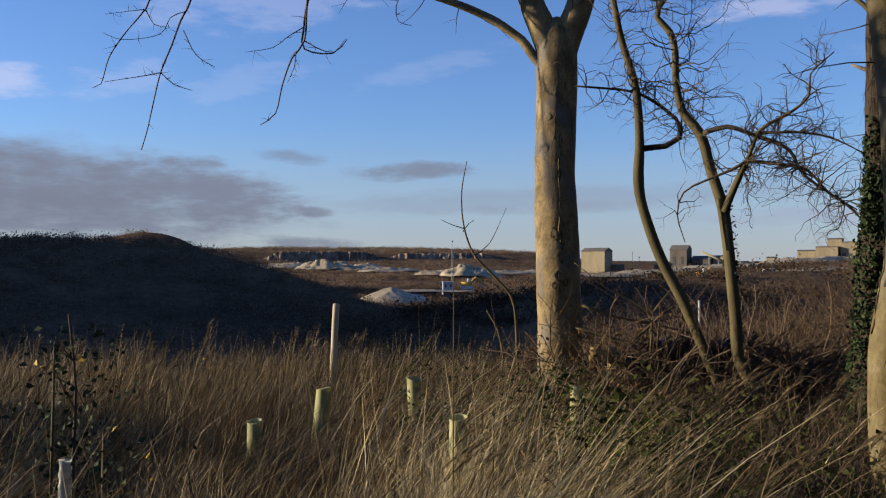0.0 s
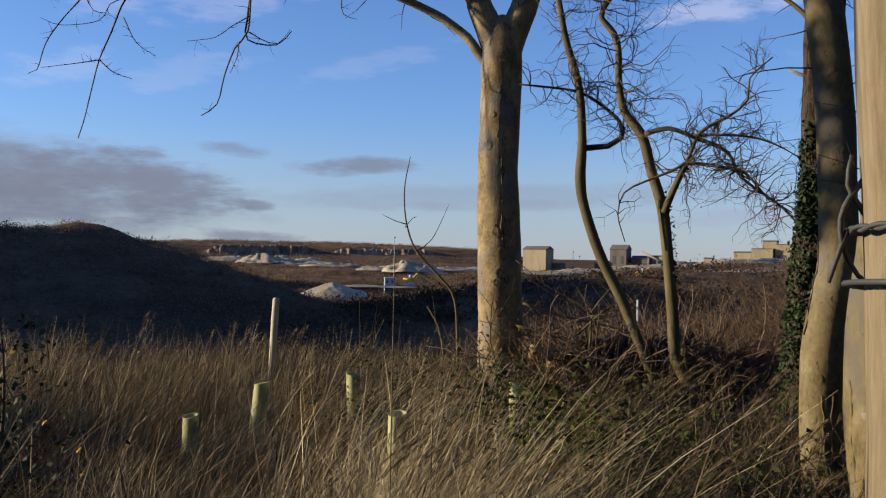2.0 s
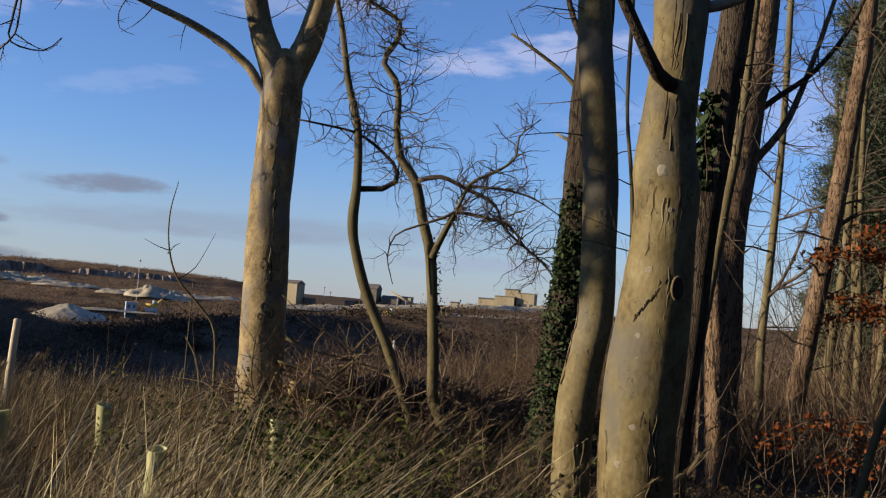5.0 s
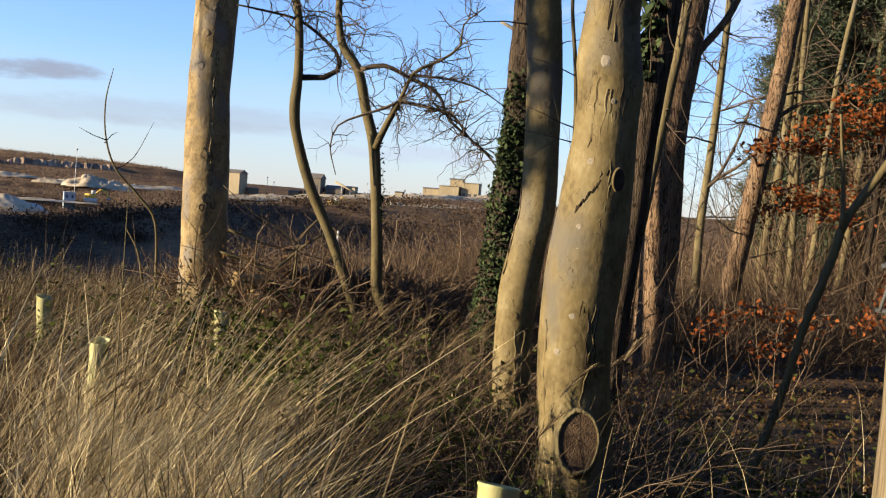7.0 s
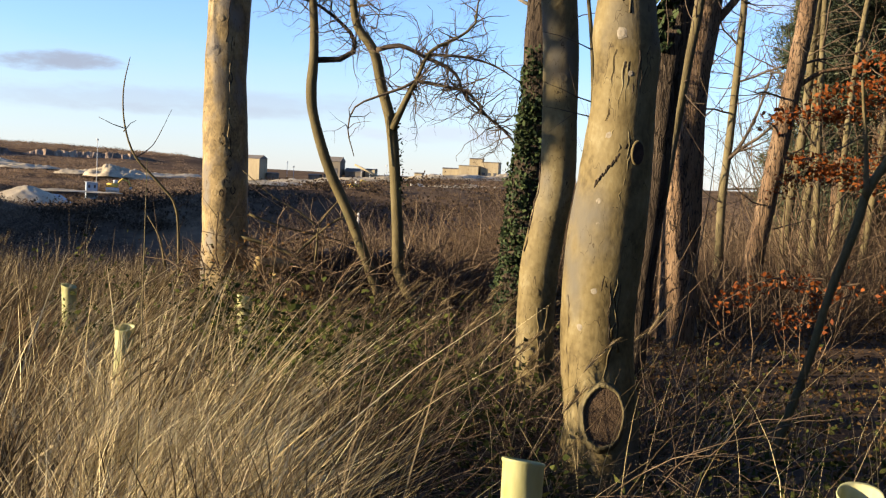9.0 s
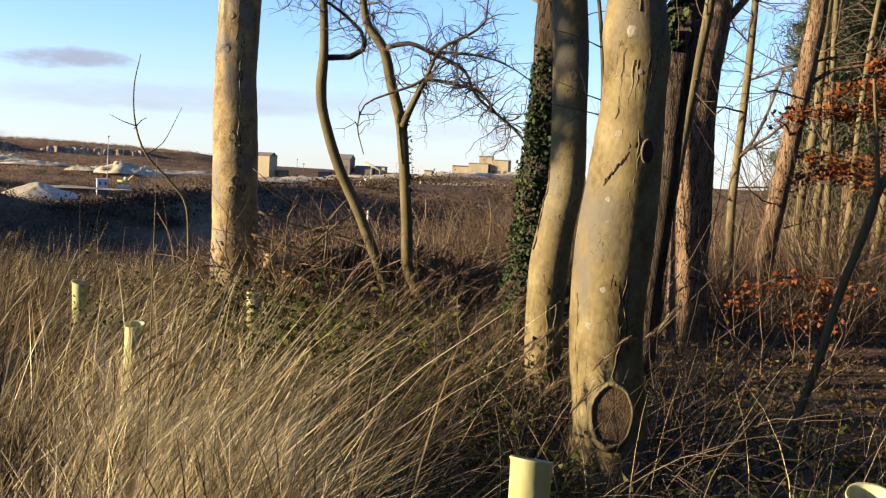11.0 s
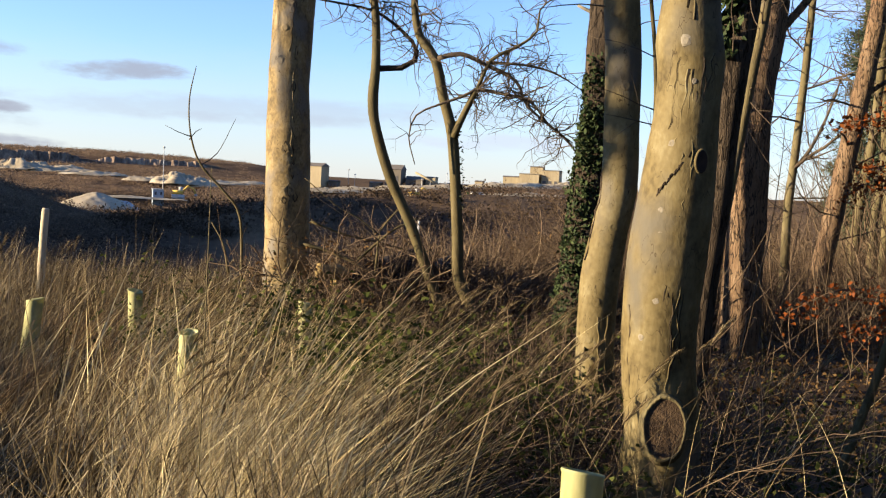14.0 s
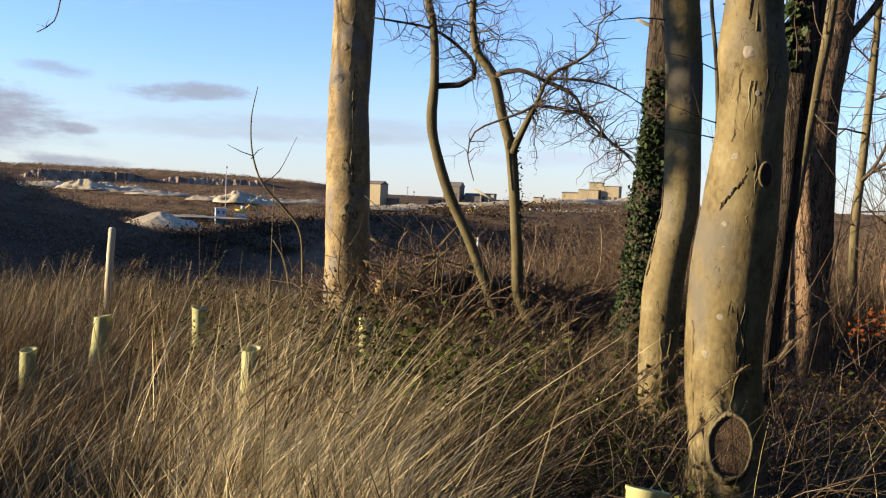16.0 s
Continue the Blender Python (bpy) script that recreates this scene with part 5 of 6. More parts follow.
thicket = [shrub(26, 1.25, 0.55, 0.009, 2, (0, 0, -0.12)) for _ in range(4)]
spots = []
for _ in range(46):
    x = rng.uniform(1.6, 6.4)
    spots.append((x, rng.uniform(10.0, 13.0), 0.70 + 0.11 * (x - 1.6) + rng.uniform(-0.1, 0.1)))
for _ in range(12):
    spots.append((rng.uniform(3.4, 5.0), rng.uniform(8.6, 10.4), rng.uniform(0.7, 1.0)))
for _ in range(22):
    spots.append((rng.uniform(5.5, 9.5), rng.uniform(8.5, 13.5), rng.uniform(0.6, 0.95)))
for _ in range(26):
    x = rng.uniform(9.0, 15.0)
    spots.append((x, rng.uniform(10.0, 17.0), rng.uniform(0.9, 1.5)))
for _ in range(3):
    spots.append((rng.uniform(6.0, 8.5), rng.uniform(4.5, 7.5), rng.uniform(0.5, 0.8)))
scatter(thicket, spots, "shrub", "leafless brown thorny shrub, dense with fine twigs", "shrub", "scrub thicket", BRUSH)
upright = [shrub(4, 1.9, 0.5, 0.008, 1, (0, 0, 0.2), 0.16, 0.16, 0.14) for _ in range(3)]
spots = [(rng.uniform(3.9, 8.5), rng.uniform(5.6, 11.0), rng.uniform(0.6, 1.25)) for _ in range(20)]
scatter(upright, spots, "seedling", "thin upright reddish-brown woody shoots", "seedling", "woodland shoots", BRUSH)
young = [shrub(5, 3.2, 0.35, 0.013, 2, (0, 0, 0.15), 0.22, 0.2) for _ in range(4)]
spots = [(y * rng.uniform(0.8, 1.1), y, rng.uniform(0.7, 1.3)) for y in [rng.uniform(9.5, 17.0) for _ in range(20)]] + [(y * rng.uniform(0.64, 0.8), y, rng.uniform(0.5, 0.8)) for y in [rng.uniform(10.5, 15.0) for _ in range(6)]]
scatter(young, spots, "young_tree", "bare young tree with many thin grey-brown shoots", "young tree", "young growth in the wood", BRUSH)
pile = [shrub(22, 0.9, 0.35, 0.010, 2, (0.1, -0.1, -0.5), 0.11, 0.35) for _ in range(3)]
spots = [(rng.uniform(1.35, 3.0), rng.uniform(8.5, 9.6), rng.uniform(0.95, 1.4)) for _ in range(50)]
scatter(pile, spots, "brushwood", "tangled dead branches heaped over cut logs", "brushwood", "brush heap", BRUSH)

bramble = [shrub(16, 0.75, 0.3, 0.006, 1, (0.15, 0, -0.55), 0.09, 0.3) for _ in range(3)]
spots = [(0.24 * y + rng.uniform(-0.1, 1.5), y, rng.uniform(0.65, 1.0)) for y in [rng.uniform(3.6, 8.2) for _ in range(64)]]
scatter(bramble, spots, "bramble", "arching dark bramble stems in shaded undergrowth", "bramble", "brambles", BRUSH)

brush_limbs = thing("dead_branch", (1.3, 8.7, 0.6), "bare dead branches sticking out of the brush heap", "branch")
for pts, r in (([(1.15, 8.8, 0.85), (1.5, 8.7, 0.75), (1.9, 8.6, 0.55), (2.3, 8.5, 0.4)], 0.02), ([(1.2, 8.7, 1.05), (1.5, 8.7, 0.95), (1.75, 8.7, 0.9), (2.2, 8.8, 0.8)], 0.011), ([(1.75, 8.6, 0.4), (1.78, 8.6, 0.8), (1.8, 8.6, 1.0), (2.0, 8.6, 1.25)], 0.012),
               ([(1.8, 8.6, 0.95), (1.6, 8.6, 1.1), (1.4, 8.6, 1.2), (1.12, 8.6, 1.42)], 0.007), ([(1.6, 8.7, 0.7), (1.9, 8.6, 1.0), (2.1, 8.5, 1.12)], 0.014), ([(0.55, 9.1, 0.55), (0.5, 9.2, 0.8), (0.4, 9.3, 0.98)], 0.012)):
    rows = limb(brush_limbs, pts, r, r * 0.4, BARK_THIN, "branch", 6)
g = Geo()
for pts in range(14):
    grow(g, (rng.uniform(1.2, 2.6), rng.uniform(8.4, 9.0), rng.uniform(0.5, 0.9)), (rng.gauss(0, 1), -0.3, rng.uniform(-0.2, 0.7)), rng.uniform(0.4, 0.9), 0.008, 2, (0, 0, -0.1), 0.3)
part("twig", g, BRUSH, brush_limbs)


def leaf_patch(name, spots, mat, size, label, category, n_per):
    pts = []
    for x, y, z, sx, sy, sz, k in spots:
        for _ in range(int(n_per * k)):
            px, py = x + rng.gauss(0, sx), y + rng.gauss(0, sy)
            pts.append((px, py, max(ground_z(px, py) + 0.02, z + rng.gauss(0, sz))))
    v, q = leaves(np.array(pts), nrng.uniform(size * 0.6, size * 1.4, len(pts)), 0.5, 0.1)
    return fast_mesh(name, v, q, mat, label, category, "stuff")


leaf_patch("dead_leaves", [(1.25, 8.5, 0.72, 0.25, 0.15, 0.12, 1.2), (1.5, 8.6, 0.85, 0.35, 0.2, 0.1, 0.7), (0.75, 8.8, 0.6, 0.1, 0.1, 0.08, 0.4), (1.25, 7.0, 0.45, 0.12, 0.1, 0.12, 0.4), (4.2, 10.6, 0.8, 0.5, 0.3, 0.2, 0.9), (2.5, 10.5, 0.6, 0.5, 0.3, 0.2, 0.5)], LITTER, 0.034, "dry brown leaves caught in brushwood", "leaves", 110)
leaf_patch("bramble_leaves", [(0.75, 6.0, 0.55, 0.2, 0.2, 0.13, 3.0), (0.95, 4.8, 0.52, 0.2, 0.22, 0.13, 3.6), (1.5, 4.4, 0.38, 0.3, 0.3, 0.09, 2.0), (1.9, 5.2, 0.3, 0.35, 0.4, 0.09, 2.2), (1.2, 5.6, 0.42, 0.3, 0.3, 0.1, 1.6), (2.3, 6.4, 0.25, 0.4, 0.5, 0.1, 2.0), (2.7, 7.3, 0.25, 0.4, 0.5, 0.1, 1.5), (1.9, 7.2, 0.3, 0.3, 0.4, 0.1, 1.2), (-0.1, 6.6, 0.4, 0.25, 0.25, 0.1, 1.0), (2.9, 4.6, 0.12, 0.6, 0.6, 0.05, 3.0), (3.6, 4.2, 0.12, 0.7, 0.7, 0.05, 3.0), (0.3, 8.2, 0.4, 0.3, 0.3, 0.15, 1.2), (-0.1, 8.9, 0.45, 0.2, 0.2, 0.15, 0.6), (2.6, 3.2, 0.15, 0.6, 0.4, 0.05, 2.0), (4.6, 5.4, 0.12, 0.9, 0.9, 0.06, 2.0), (1.3, 3.4, 0.2, 0.3, 0.3, 0.08, 0.8), (1.6, 4.9, 0.3, 0.3, 0.5, 0.12, 3.0), (2.0, 6.0, 0.28, 0.35, 0.6, 0.12, 3.0), (1.5, 3.9, 0.22, 0.25, 0.4, 0.08, 2.0), (3.0, 3.6, 0.08, 0.6, 0.4, 0.04, 3.0), (0.9, 5.3, 0.5, 0.16, 0.25, 0.14, 2.0)],
           GROUND_LEAF, 0.036, "low green bramble and ivy leaves over the ground", "undergrowth", 165)
lp = []
for _ in range(12000):
    x, y = rng.uniform(2.6, 9.5), rng.uniform(3.6, 11.5)
    if x > 0.42 * y + 0.2:
        lp.append((x, y, ground_z(x, y) + rng.uniform(0.01, 0.05)))
v, q = leaves(np.array(lp), nrng.uniform(0.02, 0.05, len(lp)), 0.5)
fast_mesh("leaf_litter", v, q, LITTER, "fallen orange-brown leaves on the woodland floor", "leaf litter", "stuff")

# dark evergreen sapling with its cane and clear guard
holly = thing("evergreen_sapling", (-1.5, 4.15, ground_z(-1.5, 4.15)), "small dark evergreen sapling with a few yellow leaves", "sapling")
g = Geo()
hrows = curve(g, [(-1.5, 4.15, 0.05), (-1.52, 4.15, 0.5), (-1.5, 4.12, 0.9), (-1.53, 4.12, 1.2)], 0.010, 0.004, 6, 0.1)
twigs_along(g, hrows, 16, 0.28, 0.004, 1, (0, 0, 0.1), lo=0.1)
part("twig", g, TWIG, holly)
hp = [(-1.5 + rng.gauss(0, 0.13), 4.13 + rng.gauss(0, 0.13), rng.uniform(0.3, 1.15)) for _ in range(420)]
v, q = leaves(np.array(hp), nrng.uniform(0.02, 0.04, len(hp)), 0.8)
fast_mesh("leaf", v - np.array(holly["base"]), q, IVY, "dark glossy leaves", "", "stuff", holly)
yl = [(-1.606, 3.989, 1.014), (-1.59, 4.0, 1.0), (-1.459, 4.045, 1.013), (-1.455, 4.04, 1.03), (-1.44, 4.04, 1.02), (-0.993, 4.184, 1.011), (-1.01, 3.25, 0.67), (-0.98, 3.25, 0.62), (-0.95, 3.3, 0.7), (-1.3, 4.0, 0.75), (-1.05, 3.6, 0.72)]
v, q = leaves(np.array(yl), nrng.uniform(0.022, 0.036, len(yl)), 0.8)
fast_mesh("yellow_leaves", v, q, YELLOW, "scattered yellow autumn leaves on thin stems", "leaves", "stuff")
cane2 = thing("cane", (-1.55, 4.0, ground_z(-1.55, 4.0)), "thin pale cane beside an evergreen sapling", "cane")
g = Geo()
tube(g, [(-1.56, 4.0, 0.0, 0.006), (-1.55, 4.0, 0.6, 0.006), (-1.54, 4.0, 1.09, 0.005)], 6)
part("shaft", g, BARK_THIN, cane2)
spiral = thing("spiral_guard", (-1.28, 3.37, ground_z(-1.28, 3.37)), "clear plastic spiral guard round a sapling stem", "tree guard")
g = Geo()
tube(g, [(-1.28 + 0.02 * k / 40, 3.37, 0.05 + 0.7 * k / 40, 0.019 + 0.003 * math.sin(k * 2.4)) for k in range(41)], 12, cap=False)
part("tube", g, CLEAR, spiral)
guard(-0.93, 2.64, 0.71, 0.045, (0.0, 0.0))


# ---- long grass ----
def grass(n, rmin, rmax, azlo, azhi, keep, tall, lean, width, name, mat, label, levels=4, curl=1.6):
    az = np.radians(nrng.uniform(azlo, azhi, n))
    r = np.sqrt(nrng.uniform(rmin ** 2, rmax ** 2, n))
    x, y = r * np.sin(az), r * np.cos(az)
    tuft = np.array([noise.noise(Vector((a * 1.7, b * 1.7, 3))) for a, b in zip(x, y)])
    fine = np.array([noise.noise(Vector((a * 5, b * 5, 8))) for a, b in zip(x, y)])
    swirl = np.array([noise.noise(Vector((a * 0.9, b * 0.9, 21))) for a, b in zip(x, y)])
    ok = keep(x, y) * (0.5 + 1.9 * tuft + 0.9 * fine) > nrng.uniform(0, 1, n)
    x, y, tuft, fine, swirl = x[ok], y[ok], tuft[ok], fine[ok], swirl[ok]
    h = tall * nrng.uniform(0.4, 1.12, len(x)) * (1 + 0.6 * tuft)
    base = np.stack([x, y, height(x, y) - 0.02], 1)
    lx = lean[0] * h * (1 + 1.0 * fine + 1.5 * swirl) + nrng.normal(0, lean[2], len(x)) * h
    ly = (lean[1] + 0.5 * swirl) * h + nrng.normal(0, lean[2], len(x)) * h
    v, q = blades(base, h * np.sqrt(np.clip(1 - 0.35 * (lx ** 2 + ly ** 2) / h ** 2, 0.3, 1)), np.stack([lx, ly], 1), width * nrng.uniform(0.35, 1.1, len(x)) ** 1.5 * 1.6, levels, curl)
    return fast_mesh(name, v, q, mat, label, "grass", "stuff")


def meadow(x, y):
    edge = 1 - smooth(11.6, 12.8, y)
    wood = 1 - smooth(-0.45, 0.4, x - 0.22 * y - 0.15)
    return edge * np.clip(wood, 0.07, 1) * (np.hypot(x - 2.05, y - 3.93) > 0.26)


def margin(x, y):
    edge = 1 - smooth(10.5, 12.5, y)
    return edge * smooth(-0.4, 0.6, x - 0.22 * y - 0.4) * (1 - 0.55 * smooth(1.0, 2.5, x - 0.3 * y - 0.55))


grass(5200, 1.6, 4.6, -42, 40, meadow, 0.42, (0.45, -0.05, 0.55), 0.0062, "long_grass", GRASS, "long dry tan grass leaning in the wind")
grass(16000, 4.4, 8.2, -34, 34, meadow, 0.38, (0.38, -0.02, 0.5), 0.007, "long_grass", GRASS, "long dry tan grass on the shelf")
grass(44000, 8.0, 13.2, -32, 20, meadow, 0.46, (0.22, 0.0, 0.36), 0.008, "long_grass", GRASS, "dry rust-tan grass along the edge of the drop")
grass(5000, 8.0, 12.6, -32, 10, meadow, 0.72, (0.12, 0.0, 0.14), 0.009, "grass_stalks", GRASS, "upright rust-tan stalks along the edge of the drop", 4, 1.1)
grass(26000, 1.3, 9.5, -36, 40, meadow, 0.30, (0.3, 0.0, 0.45), 0.005, "short_grass", GRASS_GREEN, "green grass among the dry stems")
grass(4500, 2.0, 9.0, 14, 52, margin, 0.18, (0.2, 0.0, 0.5), 0.005, "short_grass", GRASS_GREEN, "thin green grass on the shaded woodland floor")
stalky = lambda x, y: (0.8 - 0.7 * smooth(-0.55, 0.45, x - 0.22 * y - 0.3)) * (1 - smooth(9.0, 10.5, y)) * (np.hypot(x - 2.05, y - 3.93) > 0.24)
grass(4000, 1.6, 7.5, -36, 30, stalky, 0.80, (0.52, -0.05, 0.34), 0.0072, "grass_stalks", GRASS, "tall straight tan grass stalks", 4, 1.05)
# the lighter colour of these stalks stands in for sun on them
grass(1700, 2.2, 7.0, -8, 9, stalky, 0.82, (0.56, -0.05, 0.26), 0.0074, "grass_stalks", STRAW, "golden grass stalks leaning over, coloured brighter as if sunlit", 4, 1.05)
grass(420, 2.2, 8.5, 12, 48, margin, 0.7, (0.5, 0.0, 0.5), 0.0034, "grass_stalks", GRASS, "pale dead stalks bending over the woodland floor", 5, 1.5)

grass(11000, 3.0, 9.5, 16, 52, margin, 0.2, (0.3, 0.0, 0.9), 0.006, "dead_undergrowth", BRUSH, "trampled dead brown undergrowth on the woodland floor", 3, 1.2)
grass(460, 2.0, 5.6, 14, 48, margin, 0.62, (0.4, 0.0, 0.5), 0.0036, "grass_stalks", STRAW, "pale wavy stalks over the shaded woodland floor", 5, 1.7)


def tussocks(count, rmin, rmax, azlo, azhi, per, tall, width, name, label, mat=None):
    """Clumps of grass whose blades arch out of one crown, bent over to one side."""
    az = np.radians(nrng.uniform(azlo, azhi, count))
    r = np.sqrt(nrng.uniform(rmin ** 2, rmax ** 2, count))
    cx, cy = r * np.sin(az), r * np.cos(az)
    ok = meadow(cx, cy) > nrng.uniform(0.2, 1, count)
    cx, cy = cx[ok], cy[ok]
    k = len(cx)
    n = (per * nrng.uniform(0.5, 1.4, k)).astype(int)
    idx = np.repeat(np.arange(k), n)
    size = nrng.uniform(0.65, 1.2, k)[idx]
    way = (nrng.normal(0.15, 0.9, k))[idx] + nrng.normal(0, 0.35, len(idx))
    x, y = cx[idx] + nrng.normal(0, 0.07, len(idx)) * size, cy[idx] + nrng.normal(0, 0.07, len(idx)) * size
    h = tall * size * nrng.uniform(0.5, 1.15, len(idx))
    out = nrng.uniform(0, 2 * math.pi, len(idx))
    push = (0.62 * nrng.uniform(0.3, 1.3, k))[idx]
    lx = h * (push * np.cos(way) + 0.62 * np.cos(out) * nrng.uniform(0, 1, len(idx)))
    ly = h * (push * np.sin(way) * 0.8 + 0.62 * np.sin(out) * nrng.uniform(0, 1, len(idx)))
    base = np.stack([x, y, height(x, y) - 0.02], 1)
    v, q = blades(base, h * np.sqrt(np.clip(1 - 0.4 * (lx ** 2 + ly ** 2) / h ** 2, 0.25, 1)), np.stack([lx, ly], 1), width * nrng.uniform(0.5, 1.5, len(idx)), 5, 1.7)
    fast_mesh(name, v, q, mat or GRASS, label, "grass", "stuff")


tussocks(90, 1.7, 4.6, -40, 14, 90, 0.62, 0.0078, "grass_tussocks", "tall straw-coloured tussocks bent over by the wind")
# paler straw where the grass reads sunlit: the brightness is in the colour
tussocks(40, 2.6, 5.2, -4, 9, 110, 0.56, 0.0072, "grass_tussocks", "pale straw tussocks bent over by the wind, coloured brighter as if sunlit", STRAW)
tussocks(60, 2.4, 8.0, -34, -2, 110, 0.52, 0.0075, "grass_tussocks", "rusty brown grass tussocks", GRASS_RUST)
# more of it in the brightest patch, sunlight painted by the paler material
tussocks(22, 2.7, 3.9, -2.0, 6.0, 220, 0.5, 0.0068, "grass_tussocks", "flattened pale straw, its colour brightened to look sunlit", STRAW)
tussocks(200, 4.4, 8.4, -34, 14, 90, 0.46, 0.0072, "grass_tussocks", "straw-coloured grass tussocks on the shelf")
tussocks(250, 8.2, 12.6, -32, 12, 70, 0.55, 0.0085, "grass_tussocks", "rust-tan grass tussocks by the edge of the drop")
grass(5200, 1.5, 7.5, -36, 24, meadow, 0.30, (0.3, 0.0, 1.5), 0.0052, "fallen_stems", GRASS, "broken pale stems lying across the grass", 4, 1.1)

for gx, gy in ((-1.11, 5.9), (-0.88, 7.05), (-0.19, 7.2), (0.07, 5.24), (0.92, 6.9), (-0.93, 2.64)):
    k = 260
    a = nrng.uniform(0, 2 * math.pi, k)
    rr = nrng.uniform(0.07, 0.34, k)
    x, y = gx + rr * np.cos(a), gy - 0.06 + rr * np.sin(a)
    h = nrng.uniform(0.22, 0.5, k)
    v, q = blades(np.stack([x, y, height(x, y) - 0.02], 1), h, np.stack([h * nrng.normal(0.3, 0.4, k), h * nrng.normal(0, 0.3, k)], 1), nrng.uniform(0.004, 0.008, k), 4, 1.5)
    fast_mesh("grass_tuft", v, q, GRASS, "dry grass grown up round a sapling guard", "grass", "stuff")


def plumes(spots):
    vs, qs, k = [], [], 0
    for x, y, top, lx in spots:
        z0 = ground_z(x, y)
        base = np.array([[x - lx, y, z0]])
        v, q = blades(base, np.array([top - z0]), np.array([[lx, 0.0]]), np.array([0.005]), 5, 1.3)
        vs.append(v); qs.append(q + k); k += len(v)
        n = 70
        t = nrng.uniform(0.76, 1.0, n)
        c = np.stack([x - lx + lx * t ** 1.3, np.full(n, y), z0 + (top - z0) * (t - 0.12 * t ** 3)], 1)
        v, q = blades(c, np.full(n, 0.045) * (1.25 - t) * 3, nrng.normal(0, 0.014, (n, 2)) + np.array([lx * 0.12, 0]), np.full(n, 0.004), 3, 1.0)
        vs.append(v); qs.append(q + k); k += len(v)
    fast_mesh("grass_plumes", np.concatenate(vs), np.concatenate(qs), GRASS, "tall feathery grass seed heads", "grass", "stuff")


sp = [(-2.07, 5.63, 1.12, 0.05), (-1.81, 6.24, 1.10, -0.02), (-1.46, 6.33, 1.18, 0.18), (-1.0, 6.93, 1.08, 0.22), (-2.6, 6.5, 1.05, 0.1), (-1.3, 9.8, 0.85, 0.15), (-0.85, 9.9, 0.82, 0.25), (-1.6, 9.6, 0.8, 0.1)]
for _ in range(60):
    x, y = rng.uniform(-4.5, 0.8), rng.uniform(6.5, 11.5)
    sp.append((x, y, ground_z(x, y) + rng.uniform(0.55, 0.85), rng.uniform(0.05, 0.3)))
for _ in range(130):
    x, y = rng.uniform(0.0, 3.2), rng.uniform(3.6, 7.5)
    sp.append((x, y, ground_z(x, y) + rng.uniform(0.5, 0.8), rng.uniform(0.25, 0.5)))
plumes(sp)


# ---- the quarry: heaps, works, far scrub ----
heap = mound("stockpile", -13.3, 259.6, 10.4, 8.0, 5.0, SAND, sharp=1.0, rough=0.025, base=-8.6)
tagged(heap, "pale cone of crushed stone on the quarry floor", "stockpile")
heap = mound("stockpile", -7.6, 260.5, 6.0, 7.0, 3.4, STEEL, sharp=1.0, rough=0.03, base=-9.0, seed=2)
tagged(heap, "grey heap of stone beside a pale one", "stockpile")
for x, y, rx, ry, h, b, sh, lab in ((-50, 430, 11.5, 10, 5.6, -1.2, 0.3, "flat-topped pale spoil bank catching the sun"), (-36, 428, 15, 8, 3.4, -1.2, 0.4, "long low pale spoil bank"), (-22, 420, 12, 5, 2.4, -1.6, 0.5, "thin pale spoil bank"), (9, 384, 9, 9, 5.0, -3.2, 0.5, "pale flat-topped stone heap"), (14, 384, 9, 7, 4.4, -3.4, 0.7, "grey shoulder of a stone heap"), (-1, 392, 9, 4, 2.6, -2.6, 0.5, "low pale bank by a track"), (55.4, 192, 1.6, 1.6, 1.6, -4.4, 0.8, "small pale heap of stone"),
                                    (24, 398, 11, 5, 2.0, -2.4, 0.5, "pale strip of quarry floor"), (-4, 296, 12, 3, 0.9, -6.5, 0.5, "pale strip of quarry floor"), (36, 412, 12, 3, 1.9, -2.0, 0.5, "pale strip of quarry floor"), (95, 440, 26, 5, 2.2, -2.6, 0.6, "pale strip of ground before the works"), (-72, 470, 16, 6, 3.4, -0.5, 0.4, "pale terrace of spoil"), (-62, 300, 9, 3, 1.6, -6.8, 0.5, "pale strip of quarry floor")):
    ob = mound("spoil_bank", x, y, rx * 1.15, ry, h * 0.66, SAND, sharp=sh, rough=0.16, base=b, seed=x)
    tagged(ob, lab, "spoil bank", "pale spoil banks")


